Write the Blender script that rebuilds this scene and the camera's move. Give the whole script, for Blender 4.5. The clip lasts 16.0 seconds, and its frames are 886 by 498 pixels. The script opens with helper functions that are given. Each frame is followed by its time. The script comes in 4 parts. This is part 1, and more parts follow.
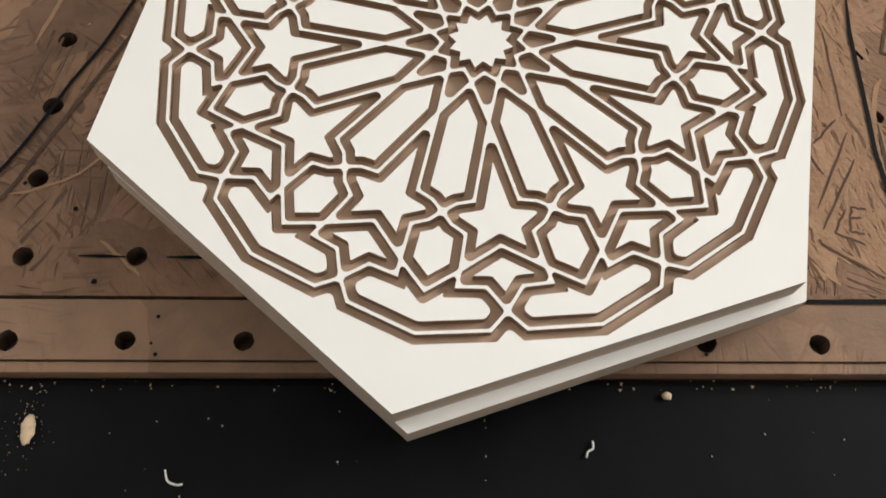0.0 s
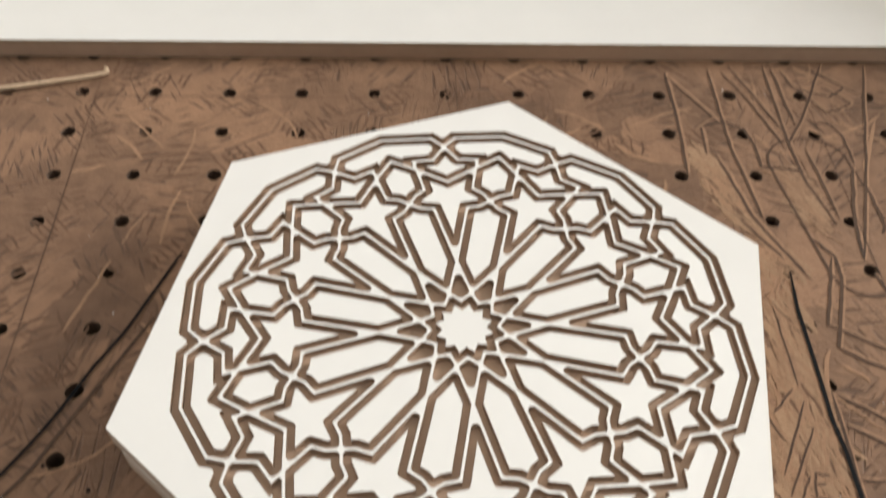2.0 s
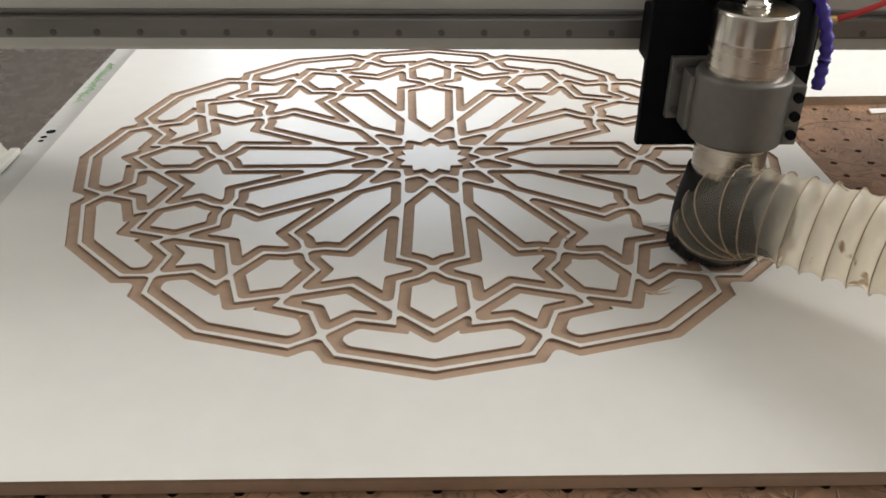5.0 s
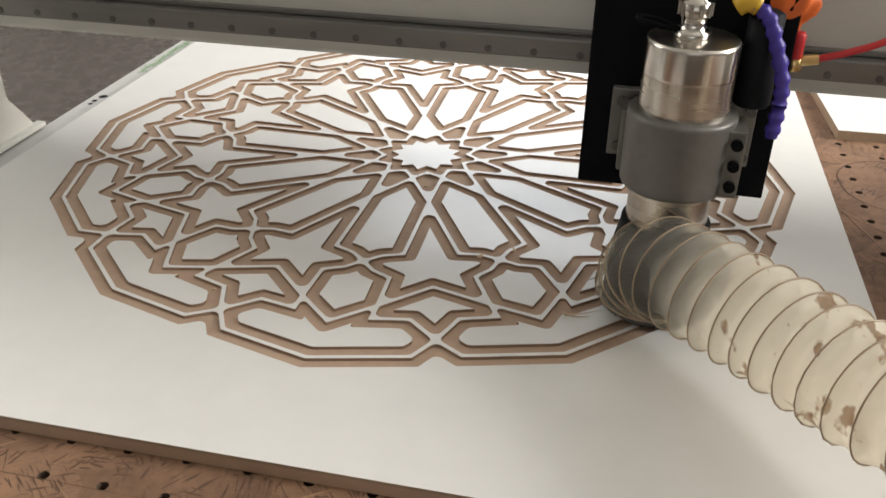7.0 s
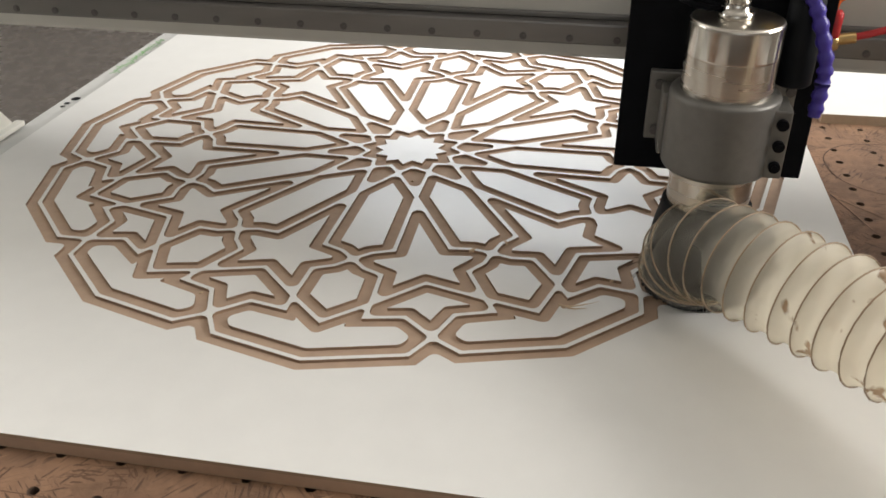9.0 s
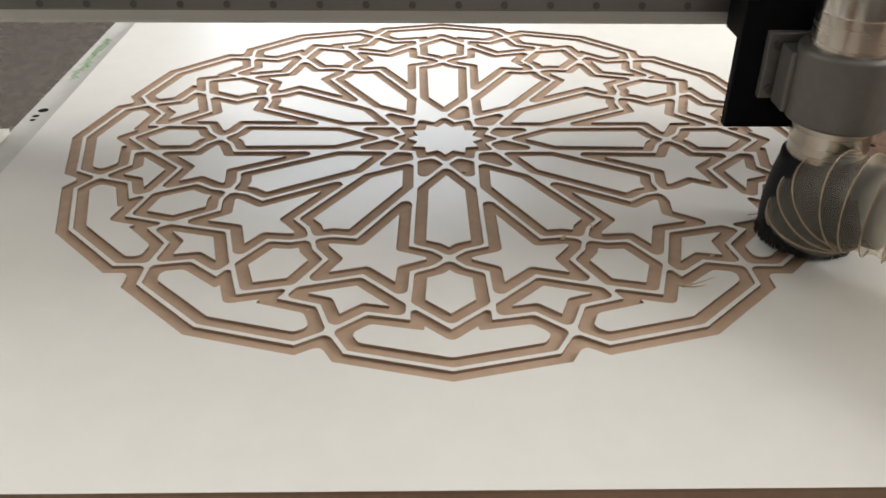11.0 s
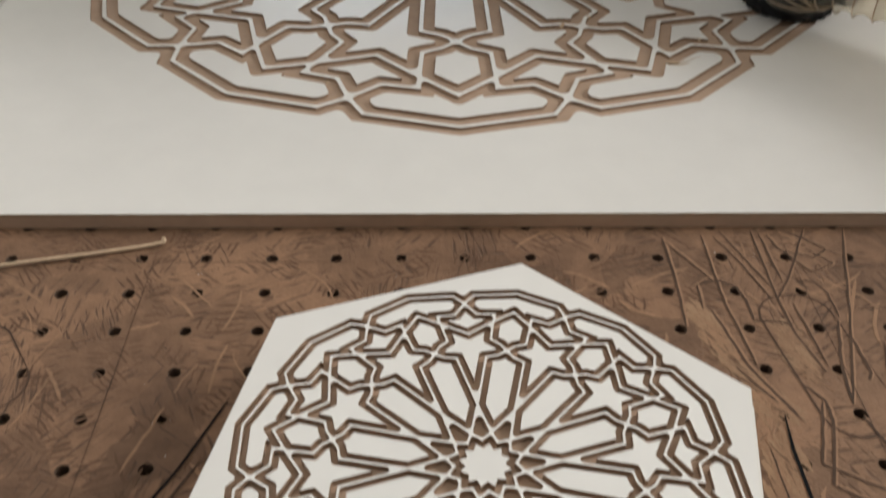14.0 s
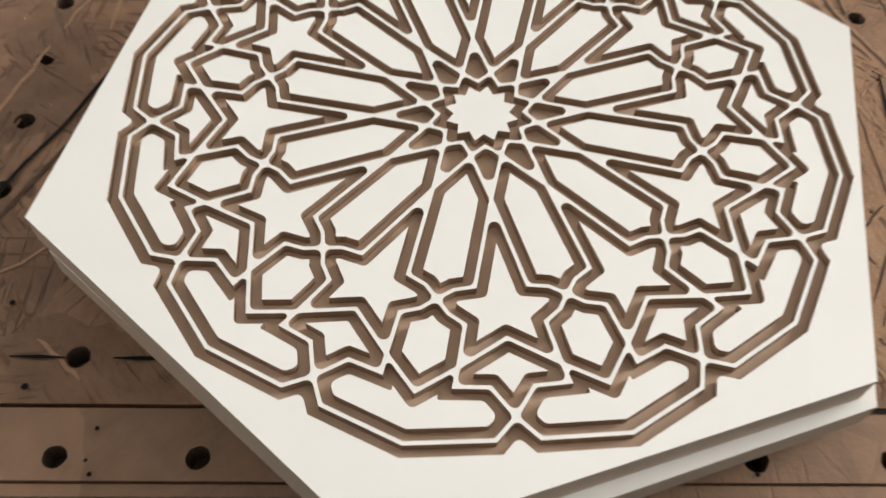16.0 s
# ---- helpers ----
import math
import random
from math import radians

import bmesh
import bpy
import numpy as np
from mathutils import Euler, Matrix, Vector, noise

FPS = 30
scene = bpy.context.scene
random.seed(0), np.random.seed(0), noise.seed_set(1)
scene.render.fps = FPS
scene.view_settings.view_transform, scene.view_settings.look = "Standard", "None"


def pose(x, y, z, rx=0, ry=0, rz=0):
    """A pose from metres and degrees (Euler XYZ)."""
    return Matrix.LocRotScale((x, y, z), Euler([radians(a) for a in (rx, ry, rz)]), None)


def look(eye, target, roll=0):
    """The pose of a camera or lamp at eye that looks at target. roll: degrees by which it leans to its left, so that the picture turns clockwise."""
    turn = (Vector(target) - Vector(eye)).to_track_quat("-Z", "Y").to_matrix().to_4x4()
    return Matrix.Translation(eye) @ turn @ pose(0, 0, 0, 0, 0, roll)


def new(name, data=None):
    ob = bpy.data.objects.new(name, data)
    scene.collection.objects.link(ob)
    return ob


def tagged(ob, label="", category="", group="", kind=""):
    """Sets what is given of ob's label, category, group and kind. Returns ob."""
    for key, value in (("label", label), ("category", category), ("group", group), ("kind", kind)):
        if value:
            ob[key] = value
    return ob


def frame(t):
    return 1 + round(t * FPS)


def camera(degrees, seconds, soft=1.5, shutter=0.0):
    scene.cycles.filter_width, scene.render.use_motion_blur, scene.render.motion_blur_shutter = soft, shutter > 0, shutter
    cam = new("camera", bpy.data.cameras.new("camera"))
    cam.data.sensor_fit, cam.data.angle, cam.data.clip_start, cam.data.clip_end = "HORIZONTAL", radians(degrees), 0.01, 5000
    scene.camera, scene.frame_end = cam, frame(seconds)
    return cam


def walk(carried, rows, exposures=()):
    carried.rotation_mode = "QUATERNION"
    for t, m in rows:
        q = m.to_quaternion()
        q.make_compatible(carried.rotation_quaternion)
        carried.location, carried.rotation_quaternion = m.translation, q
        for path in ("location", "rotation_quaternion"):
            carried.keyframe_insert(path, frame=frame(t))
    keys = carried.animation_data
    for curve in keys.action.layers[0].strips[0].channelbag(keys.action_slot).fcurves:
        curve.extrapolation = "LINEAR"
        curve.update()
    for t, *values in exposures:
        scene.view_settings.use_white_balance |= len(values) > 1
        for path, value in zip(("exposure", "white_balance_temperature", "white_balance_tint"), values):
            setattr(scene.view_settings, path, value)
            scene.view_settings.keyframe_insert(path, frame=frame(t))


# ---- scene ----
from mathutils.geometry import tessellate_polygon

cam = camera(53.64, 16.0, soft=1.6, shutter=0.4)
# seconds, x, y, z, pitch, roll, yaw
PATH = [
    (0.0, 0.0278, -0.5546, 1.2651, -65.768, -2.065, -0.464),
    (0.5, 0.0266, -0.5710, 1.2693, -65.454, -1.897, -0.902),
    (1.0, 0.0258, -0.5749, 1.2736, -63.465, -1.704, -1.263),
    (1.5, 0.0324, -0.5632, 1.2901, -58.382, -1.428, -1.265),
    (2.0, 0.0314, -0.5527, 1.3253, -51.028, -1.691, -1.441),
    (2.5, 0.0277, -0.5461, 1.3622, -44.122, -1.567, -1.465),
    (3.0, 0.0153, -0.5405, 1.3981, -38.701, -1.710, -1.372),
    (3.5, 0.0149, -0.5468, 1.4277, -34.448, -1.234, -1.081),
    (4.0, 0.0151, -0.5503, 1.4434, -31.823, -1.107, -0.951),
    (4.5, 0.0188, -0.5525, 1.4476, -30.631, -0.976, -1.052),
    (5.0, 0.0497, -0.5220, 1.4466, -30.671, -0.531, -1.421),
    (7.3, 0.4062, -0.4759, 1.4315, -30.488, -0.666, 13.865),
    (7.5, 0.4101, -0.4715, 1.4306, -30.533, -0.619, 14.209),
    (8.0, 0.4113, -0.4687, 1.4302, -30.514, -0.545, 14.164),
    (10.3, 0.1487, -0.4546, 1.4090, -31.784, -0.042, 0.582),
    (10.5, 0.1060, -0.4507, 1.4091, -31.960, -0.273, -0.492),
    (11.0, 0.0360, -0.4469, 1.4129, -31.927, -0.524, -1.098),
    (11.5, 0.0158, -0.4566, 1.4154, -31.569, -1.039, -1.280),
    (12.0, 0.0203, -0.4911, 1.4242, -31.252, -1.072, -1.357),
    (12.5, 0.0262, -0.5366, 1.4265, -30.741, -1.136, -0.980),
    (13.0, 0.0285, -0.5693, 1.4218, -31.210, -1.007, -0.768),
    (13.5, 0.0201, -0.5979, 1.4030, -34.645, -1.154, -0.893),
    (14.0, 0.0255, -0.6154, 1.3718, -40.022, -0.571, -0.953),
    (14.5, 0.0485, -0.6303, 1.3316, -45.294, -0.016, -0.843),
    (15.0, 0.0566, -0.6403, 1.3109, -49.316, 0.145, -0.696),
    (15.5, 0.0479, -0.6079, 1.2623, -53.229, -0.583, -0.453),
    (16.0, 0.0346, -0.5437, 1.1898, -56.521, -1.805, -0.410),
]
EXPOSURE = [(0.0, 0.04), (1.0, 0.08), (1.5, 0.14), (2.0, 0.14), (2.5, 0.08), (3.0, 0.06), (3.5, -0.05), (4.0, -0.2), (5.0, -0.14), (7.5, 0.04), (8.2, 0.04), (11.0, -0.10), (13.0, -0.13), (14.0, -0.30), (15.0, -0.1), (16.0, 0.02)]
walk(cam, [(t, pose(x, y, z, 90 + pitch, roll, yaw)) for t, x, y, z, pitch, roll, yaw in PATH], EXPOSURE)

# ---- light: daylight through the workshop's windows; west and back ones are added fill ----
world = bpy.data.worlds.new("sky")
scene.world = world
world.use_nodes = True
sky = world.node_tree.nodes.new("ShaderNodeTexSky")
sky.sky_type, sky.sun_disc, sky.sun_elevation, sky.sun_rotation = "NISHITA", False, radians(40), radians(-25)
world.node_tree.links.new(sky.outputs["Color"], world.node_tree.nodes["Background"].inputs["Color"])
world.node_tree.nodes["Background"].inputs["Strength"].default_value = 0.05


def window_light(name, eye, target, width, height, watts, colour):
    lamp = bpy.data.lights.new(name, "AREA")
    lamp.shape, lamp.size, lamp.size_y, lamp.energy, lamp.color = "RECTANGLE", width, height, watts, colour
    ob = new(name, lamp)
    ob.matrix_world = look(eye, target)
    return ob


window_light("window_light_far", (-0.40, 5.93, 3.34), (-0.40, 0, 3.34), 2.3, 3.4, 84, (0.85, 0.925, 1.0))
window_light("window_light_east", (4.43, 1.5, 2.9), (0, 1.5, 2.9), 3.2, 2.0, 400, (1.0, 0.967, 0.917))
# Unseen west window, added to soften the shadow under the hose.
window_light("window_fill_west", (-4.43, 1.5, 2.9), (0, 1.5, 2.9), 3.2, 2.0, 100, (1.0, 0.967, 0.917))
# Unseen back window, added as weak fill from behind.
window_light("window_fill_back", (0.6, -4.43, 2.2), (0.6, 0, 2.2), 2.6, 1.9, 12, (1.0, 0.95, 0.88))


# ---- materials ----
def node_material(name, colour, rough=0.5, metal=0.0, grain=0.0, scale=60.0, bump=0.0, bump_scale=200.0, second=None, stretch=(1, 1, 1), spec=0.5, large=0.0):
    m = bpy.data.materials.new(name)
    m.use_nodes = True
    nt = m.node_tree
    n, l = nt.nodes, nt.links
    p = n["Principled BSDF"]
    p.inputs["Base Color"].default_value = (*colour, 1)
    p.inputs["Roughness"].default_value, p.inputs["Metallic"].default_value = rough, metal
    p.inputs["Specular IOR Level"].default_value = spec
    tc = n.new("ShaderNodeTexCoord")
    mp = n.new("ShaderNodeMapping")
    mp.inputs["Scale"].default_value = stretch
    l.new(tc.outputs["Object"], mp.inputs["Vector"])
    if grain:
        fine = n.new("ShaderNodeTexNoise")
        fine.inputs["Scale"].default_value, fine.inputs["Detail"].default_value = scale, 6
        wide = n.new("ShaderNodeTexNoise")
        wide.inputs["Scale"].default_value, wide.inputs["Detail"].default_value = scale / 12, 3
        l.new(mp.outputs["Vector"], fine.inputs["Vector"])
        l.new(mp.outputs["Vector"], wide.inputs["Vector"])
        add = n.new("ShaderNodeMath")
        add.operation = "MULTIPLY_ADD"
        add.inputs[1].default_value = 0.5 + large
        l.new(wide.outputs["Fac"], add.inputs[0])
        half = n.new("ShaderNodeMath")
        half.operation = "MULTIPLY"
        half.inputs[1].default_value = 0.5 - large
        l.new(fine.outputs["Fac"], half.inputs[0])
        l.new(half.outputs[0], add.inputs[2])
        ramp = n.new("ShaderNodeValToRGB")
        dark = second or tuple(c * (1 - grain) for c in colour)
        light = colour if second else tuple(min(1, c * (1 + grain)) for c in colour)
        ramp.color_ramp.elements[0].color, ramp.color_ramp.elements[0].position = (*dark, 1), 0.33
        ramp.color_ramp.elements[1].color, ramp.color_ramp.elements[1].position = (*light, 1), 0.67
        l.new(add.outputs[0], ramp.inputs["Fac"])
        l.new(ramp.outputs["Color"], p.inputs["Base Color"])
        rr = n.new("ShaderNodeMapRange")
        rr.inputs["To Min"].default_value, rr.inputs["To Max"].default_value = max(0.02, rough - min(0.08, grain)), min(1, rough + min(0.08, grain))
        l.new(wide.outputs["Fac"], rr.inputs["Value"])
        l.new(rr.outputs["Result"], p.inputs["Roughness"])
    if bump:
        tex = n.new("ShaderNodeTexNoise")
        tex.inputs["Scale"].default_value, tex.inputs["Detail"].default_value = bump_scale, 5
        l.new(mp.outputs["Vector"], tex.inputs["Vector"])
        b = n.new("ShaderNodeBump")
        b.inputs["Strength"].default_value, b.inputs["Distance"].default_value = bump, 0.001
        l.new(tex.outputs["Fac"], b.inputs["Height"])
        l.new(b.outputs["Normal"], p.inputs["Normal"])
    return m


WHITE = node_material("white_melamine", (0.79, 0.785, 0.765), 0.31, grain=0.03, scale=22, bump=0.02, bump_scale=500, spec=0.5)
MDF = node_material("cut_mdf", (0.49, 0.355, 0.262), 0.85, grain=0.10, scale=60, bump=0.15, bump_scale=900)
# Groove walls: the floors' MDF, darkened to paint in the shade on them.
KERF = node_material("shaded_mdf_kerf", (0.30, 0.205, 0.138), 0.7, grain=0.15, scale=90, bump=0.2, bump_scale=900)
EDGE = node_material("sawn_mdf_edge", (0.40, 0.305, 0.215), 0.85, grain=0.10, scale=120, bump=0.25, bump_scale=700)
PALE_EDGE = node_material("pale_sawn_edge", (0.47, 0.375, 0.29), 0.8, grain=0.08, scale=120, bump=0.25, bump_scale=700)
SPOIL = node_material("worn_spoilboard_mdf", (0.315, 0.180, 0.106), 0.8, grain=0.2, scale=70, bump=0.8, bump_scale=260, second=(0.140, 0.076, 0.043), large=0.2)
STRIP = node_material("front_strip_mdf", (0.29, 0.172, 0.104), 0.75, grain=0.2, scale=60, bump=0.25, bump_scale=350, second=(0.175, 0.105, 0.068), large=0.1)


def hatched(material, strength=0.75, cells=15.0, relief=0.5):
    """Short cutter hatching that changes its direction and tone from patch to patch, with relief."""
    n, l = material.node_tree.nodes, material.node_tree.links
    p = n["Principled BSDF"]
    colour = p.inputs["Base Color"].links[0].from_socket
    tc = n.new("ShaderNodeTexCoord")
    warp = n.new("ShaderNodeTexNoise")
    warp.inputs["Scale"].default_value = 22
    l.new(tc.outputs["Object"], warp.inputs["Vector"])
    push = n.new("ShaderNodeVectorMath")
    push.operation = "MULTIPLY_ADD"
    push.inputs[1].default_value = (0.05, 0.05, 0.0)
    l.new(warp.outputs["Color"], push.inputs[0])
    l.new(tc.outputs["Object"], push.inputs[2])
    total, shade = None, None
    for k, (size, stretch, fine) in enumerate(((cells, 0.13, 230.0), (cells * 1.7, 0.10, 330.0))):
        cell = n.new("ShaderNodeTexVoronoi")
        cell.inputs["Scale"].default_value = size
        l.new(push.outputs["Vector"], cell.inputs["Vector"])
        split = n.new("ShaderNodeSeparateColor")
        l.new(cell.outputs["Color"], split.inputs["Color"])
        angle = n.new("ShaderNodeMath")
        angle.operation = "MULTIPLY"
        angle.inputs[1].default_value = 3.14
        l.new(split.outputs["Red"], angle.inputs[0])
        spin = n.new("ShaderNodeVectorRotate")
        spin.rotation_type = "Z_AXIS"
        l.new(tc.outputs["Object"], spin.inputs["Vector"])
        l.new(angle.outputs[0], spin.inputs["Angle"])
        mp = n.new("ShaderNodeMapping")
        mp.inputs["Scale"].default_value = (stretch, 1.0, 1.0)
        l.new(spin.outputs["Vector"], mp.inputs["Vector"])
        tex = n.new("ShaderNodeTexNoise")
        tex.inputs["Scale"].default_value, tex.inputs["Detail"].default_value = fine, 2
        l.new(mp.outputs["Vector"], tex.inputs["Vector"])
        line = n.new("ShaderNodeMapRange")
        line.inputs["From Min"].default_value, line.inputs["From Max"].default_value = 0.54, 0.66
        l.new(tex.outputs["Fac"], line.inputs["Value"])
        area = n.new("ShaderNodeMapRange")
        area.inputs["From Min"].default_value, area.inputs["From Max"].default_value = 0.30, 0.65
        l.new(split.outputs["Green"], area.inputs["Value"])
        mul = n.new("ShaderNodeMath")
        mul.operation = "MULTIPLY"
        l.new(line.outputs["Result"], mul.inputs[0])
        l.new(area.outputs["Result"], mul.inputs[1])
        if k == 0:
            total, shade = mul.outputs[0], split.outputs["Blue"]
        else:
            mx = n.new("ShaderNodeMath")
            mx.operation = "MAXIMUM"
            l.new(total, mx.inputs[0])
            l.new(mul.outputs[0], mx.inputs[1])
            total = mx.outputs[0]
    tone = n.new("ShaderNodeMapRange")
    tone.inputs["To Min"].default_value, tone.inputs["To Max"].default_value = 0.80, 1.18
    l.new(shade, tone.inputs["Value"])
    toned = n.new("ShaderNodeVectorMath")
    toned.operation = "SCALE"
    l.new(colour, toned.inputs[0])
    l.new(tone.outputs["Result"], toned.inputs["Scale"])
    fac = n.new("ShaderNodeMath")
    fac.operation = "MULTIPLY"
    fac.inputs[1].default_value = strength
    l.new(total, fac.inputs[0])
    mix = n.new("ShaderNodeMix")
    mix.data_type = "RGBA"
    l.new(fac.outputs[0], mix.inputs["Factor"])
    l.new(toned.outputs["Vector"], mix.inputs["A"])
    mix.inputs["B"].default_value = (0.085, 0.046, 0.027, 1)
    l.new(mix.outputs["Result"], p.inputs["Base Color"])
    groove = n.new("ShaderNodeBump")
    groove.invert = True
    groove.inputs["Strength"].default_value, groove.inputs["Distance"].default_value = relief, 0.0012
    l.new(total, groove.inputs["Height"])
    l.new(p.inputs["Normal"].links[0].from_socket, groove.inputs["Normal"])
    l.new(groove.outputs["Normal"], p.inputs["Normal"])


hatched(SPOIL, 0.85, 15.0, 0.7)
hatched(STRIP, 0.3, 9.0, 0.2)
# Cut grooves are flat strips; their shade is put into this dark colour.
CUT = node_material("dark_cut_line", (0.075, 0.042, 0.026), 0.9, grain=0.4, scale=200)
SOFT = node_material("worn_brown_mark", (0.135, 0.074, 0.043), 0.9, grain=0.25, scale=120)
# Pale fibre colour, also laid beside cuts as their painted lit edge.
TAN = node_material("pale_fibre_and_lit_edge", (0.315, 0.185, 0.110), 0.9, grain=0.25, scale=150, bump=0.5, bump_scale=400)
TORN = node_material("torn_mdf_fibre", (0.40, 0.255, 0.155), 0.9, grain=0.3, scale=90, bump=0.6, bump_scale=300, second=(0.27, 0.165, 0.098))
# Sides and floors of drilled holes, with the shade inside painted in.
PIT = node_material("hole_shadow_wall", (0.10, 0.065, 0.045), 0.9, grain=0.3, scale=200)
BLACK = node_material("black_painted_steel", (0.0042, 0.0046, 0.006), 0.7, grain=0.4, scale=40, bump=0.08, bump_scale=160, spec=0.10)
BLACK_MATT = node_material("black_rubber", (0.006, 0.007, 0.009), 0.6, grain=0.3, scale=60, bump=0.1, bump_scale=300, spec=0.18)
STEEL = node_material("turned_steel", (0.66, 0.63, 0.58), 0.19, metal=1.0, grain=0.06, scale=60, stretch=(1, 1, 14))
BRUSHED = node_material("brushed_steel", (0.60, 0.56, 0.50), 0.27, metal=1.0, grain=0.08, scale=60, stretch=(1, 1, 14))
ALU = node_material("cast_aluminium", (0.17, 0.163, 0.15), 0.46, metal=0.5, grain=0.1, scale=90, bump=0.2, bump_scale=500)
RAIL = node_material("dark_rail_steel", (0.20, 0.19, 0.18), 0.38, metal=0.7, grain=0.15, scale=40, stretch=(0.2, 1, 1))
BOLT = node_material("dark_bolt_steel", (0.11, 0.105, 0.10), 0.45, metal=0.6, grain=0.2, scale=300)
PAINT = node_material("grey_white_machine_paint", (0.60, 0.585, 0.54), 0.42, grain=0.04, scale=18, bump=0.08, bump_scale=120)
LEG = node_material("white_machine_paint", (0.78, 0.77, 0.71), 0.4, grain=0.03, scale=18, bump=0.08, bump_scale=120)
FRAME = node_material("grey_bed_frame_paint", (0.60, 0.60, 0.58), 0.5, grain=0.1, scale=30, bump=0.1, bump_scale=160, large=0.15)
FLOOR = node_material("speckled_grey_floor", (0.17, 0.148, 0.132), 0.27, grain=0.5, scale=150, second=(0.075, 0.064, 0.057), large=-0.3)
WALL = node_material("workshop_wall", (0.38, 0.36, 0.33), 0.9, grain=0.05, scale=6, bump=0.2, bump_scale=60)
CEIL = node_material("workshop_ceiling", (0.66, 0.64, 0.60), 0.9, grain=0.04, scale=6)
BLUE = node_material("violet_blue_plastic", (0.055, 0.035, 0.30), 0.4, grain=0.1, scale=60)
RED = node_material("red_plastic", (0.55, 0.03, 0.035), 0.35, grain=0.08, scale=60)
ORANGE = node_material("orange_bag", (0.80, 0.16, 0.03), 0.5, grain=0.12, scale=30, bump=0.3, bump_scale=80)
YELLOW = node_material("yellow_plastic", (0.70, 0.43, 0.03), 0.4, grain=0.08, scale=60)
BRASS = node_material("brass", (0.62, 0.44, 0.20), 0.3, metal=1.0, grain=0.1, scale=80)
GREEN = node_material("green_marker", (0.16, 0.40, 0.12), 0.7, grain=0.25, scale=150)
CHIP = node_material("pale_wood_chip", (0.62, 0.47, 0.32), 0.85, grain=0.2, scale=300)
SHAVING = node_material("white_shaving", (0.75, 0.73, 0.70), 0.6, grain=0.05, scale=100)
BRISTLE = node_material("black_bristle", (0.02, 0.018, 0.018), 0.7, grain=0.4, scale=200)


def hose_material():
    m = bpy.data.materials.new("translucent_cream_hose")
    m.use_nodes = True
    n, l = m.node_tree.nodes, m.node_tree.links
    p = n["Principled BSDF"]
    tc = n.new("ShaderNodeTexCoord")
    far = n.new("ShaderNodeVectorMath")
    far.operation = "DISTANCE"
    far.inputs[1].default_value = (0.060, -0.060, 0.88)
    l.new(tc.outputs["Object"], far.inputs[0])
    # Wall is clear near the shoe and more opaque further along.
    farther = n.new("ShaderNodeMapRange")
    farther.inputs["From Min"].default_value, farther.inputs["From Max"].default_value = 0.085, 0.155
    l.new(far.outputs["Value"], farther.inputs["Value"])
    mp = n.new("ShaderNodeMapping")
    mp.inputs["Rotation"].default_value, mp.inputs["Scale"].default_value = (0, 0, 0.85), (1.4, 0.75, 0.75)
    l.new(tc.outputs["Object"], mp.inputs["Vector"])
    noise_tex = n.new("ShaderNodeTexNoise")
    noise_tex.inputs["Scale"].default_value, noise_tex.inputs["Detail"].default_value = 27, 3
    l.new(mp.outputs["Vector"], noise_tex.inputs["Vector"])
    clean = n.new("ShaderNodeMapRange")
    clean.inputs["From Min"].default_value, clean.inputs["From Max"].default_value = 0.08, 0.24
    clean.inputs["To Min"].default_value, clean.inputs["To Max"].default_value = 0.12, -0.035
    l.new(far.outputs["Value"], clean.inputs["Value"])
    stain = n.new("ShaderNodeMath")
    stain.operation = "ADD"
    l.new(noise_tex.outputs["Fac"], stain.inputs[0])
    l.new(clean.outputs["Result"], stain.inputs[1])
    ramp = n.new("ShaderNodeValToRGB")
    ramp.color_ramp.elements[0].color, ramp.color_ramp.elements[0].position = (0.34, 0.21, 0.12, 1), 0.345
    ramp.color_ramp.elements[1].color, ramp.color_ramp.elements[1].position = (0.96, 0.92, 0.82, 1), 0.385
    l.new(stain.outputs[0], ramp.inputs["Fac"])
    l.new(ramp.outputs["Color"], p.inputs["Base Color"])
    p.inputs["Roughness"].default_value = 0.22
    trans = n.new("ShaderNodeBsdfTranslucent")
    l.new(ramp.outputs["Color"], trans.inputs["Color"])
    clear = n.new("ShaderNodeBsdfTransparent")
    clear.inputs["Color"].default_value = (0.97, 0.94, 0.87, 1)
    a, b = n.new("ShaderNodeMixShader"), n.new("ShaderNodeMixShader")
    a.inputs["Fac"].default_value = 0.66
    haze = n.new("ShaderNodeMapRange")
    haze.inputs["To Min"].default_value, haze.inputs["To Max"].default_value = 0.78, 0.27
    l.new(farther.outputs["Result"], haze.inputs["Value"])
    l.new(haze.outputs["Result"], b.inputs["Fac"])
    l.new(p.outputs["BSDF"], a.inputs[1])
    l.new(trans.outputs["BSDF"], a.inputs[2])
    l.new(a.outputs["Shader"], b.inputs[1])
    l.new(clear.outputs["BSDF"], b.inputs[2])
    l.new(b.outputs["Shader"], n["Material Output"].inputs["Surface"])
    return m


HOSE = hose_material()
HOSE_RIB = node_material("cream_hose_spiral", (0.33, 0.245, 0.165), 0.35, grain=0.15, scale=60)


# ---- mesh helpers ----
def mesh_object(name, verts, faces, materials, parent=None, label="", slots=None, smooth=False):
    me = bpy.data.meshes.new(name)
    me.from_pydata([tuple(v) for v in verts], [], faces)
    for m in materials:
        me.materials.append(m)
    if slots:
        me.polygons.foreach_set("material_index", slots)
    if smooth:
        me.polygons.foreach_set("use_smooth", [True] * len(me.polygons))
    me.update()
    ob = new(name, me)
    ob.parent = parent
    return tagged(ob, label)


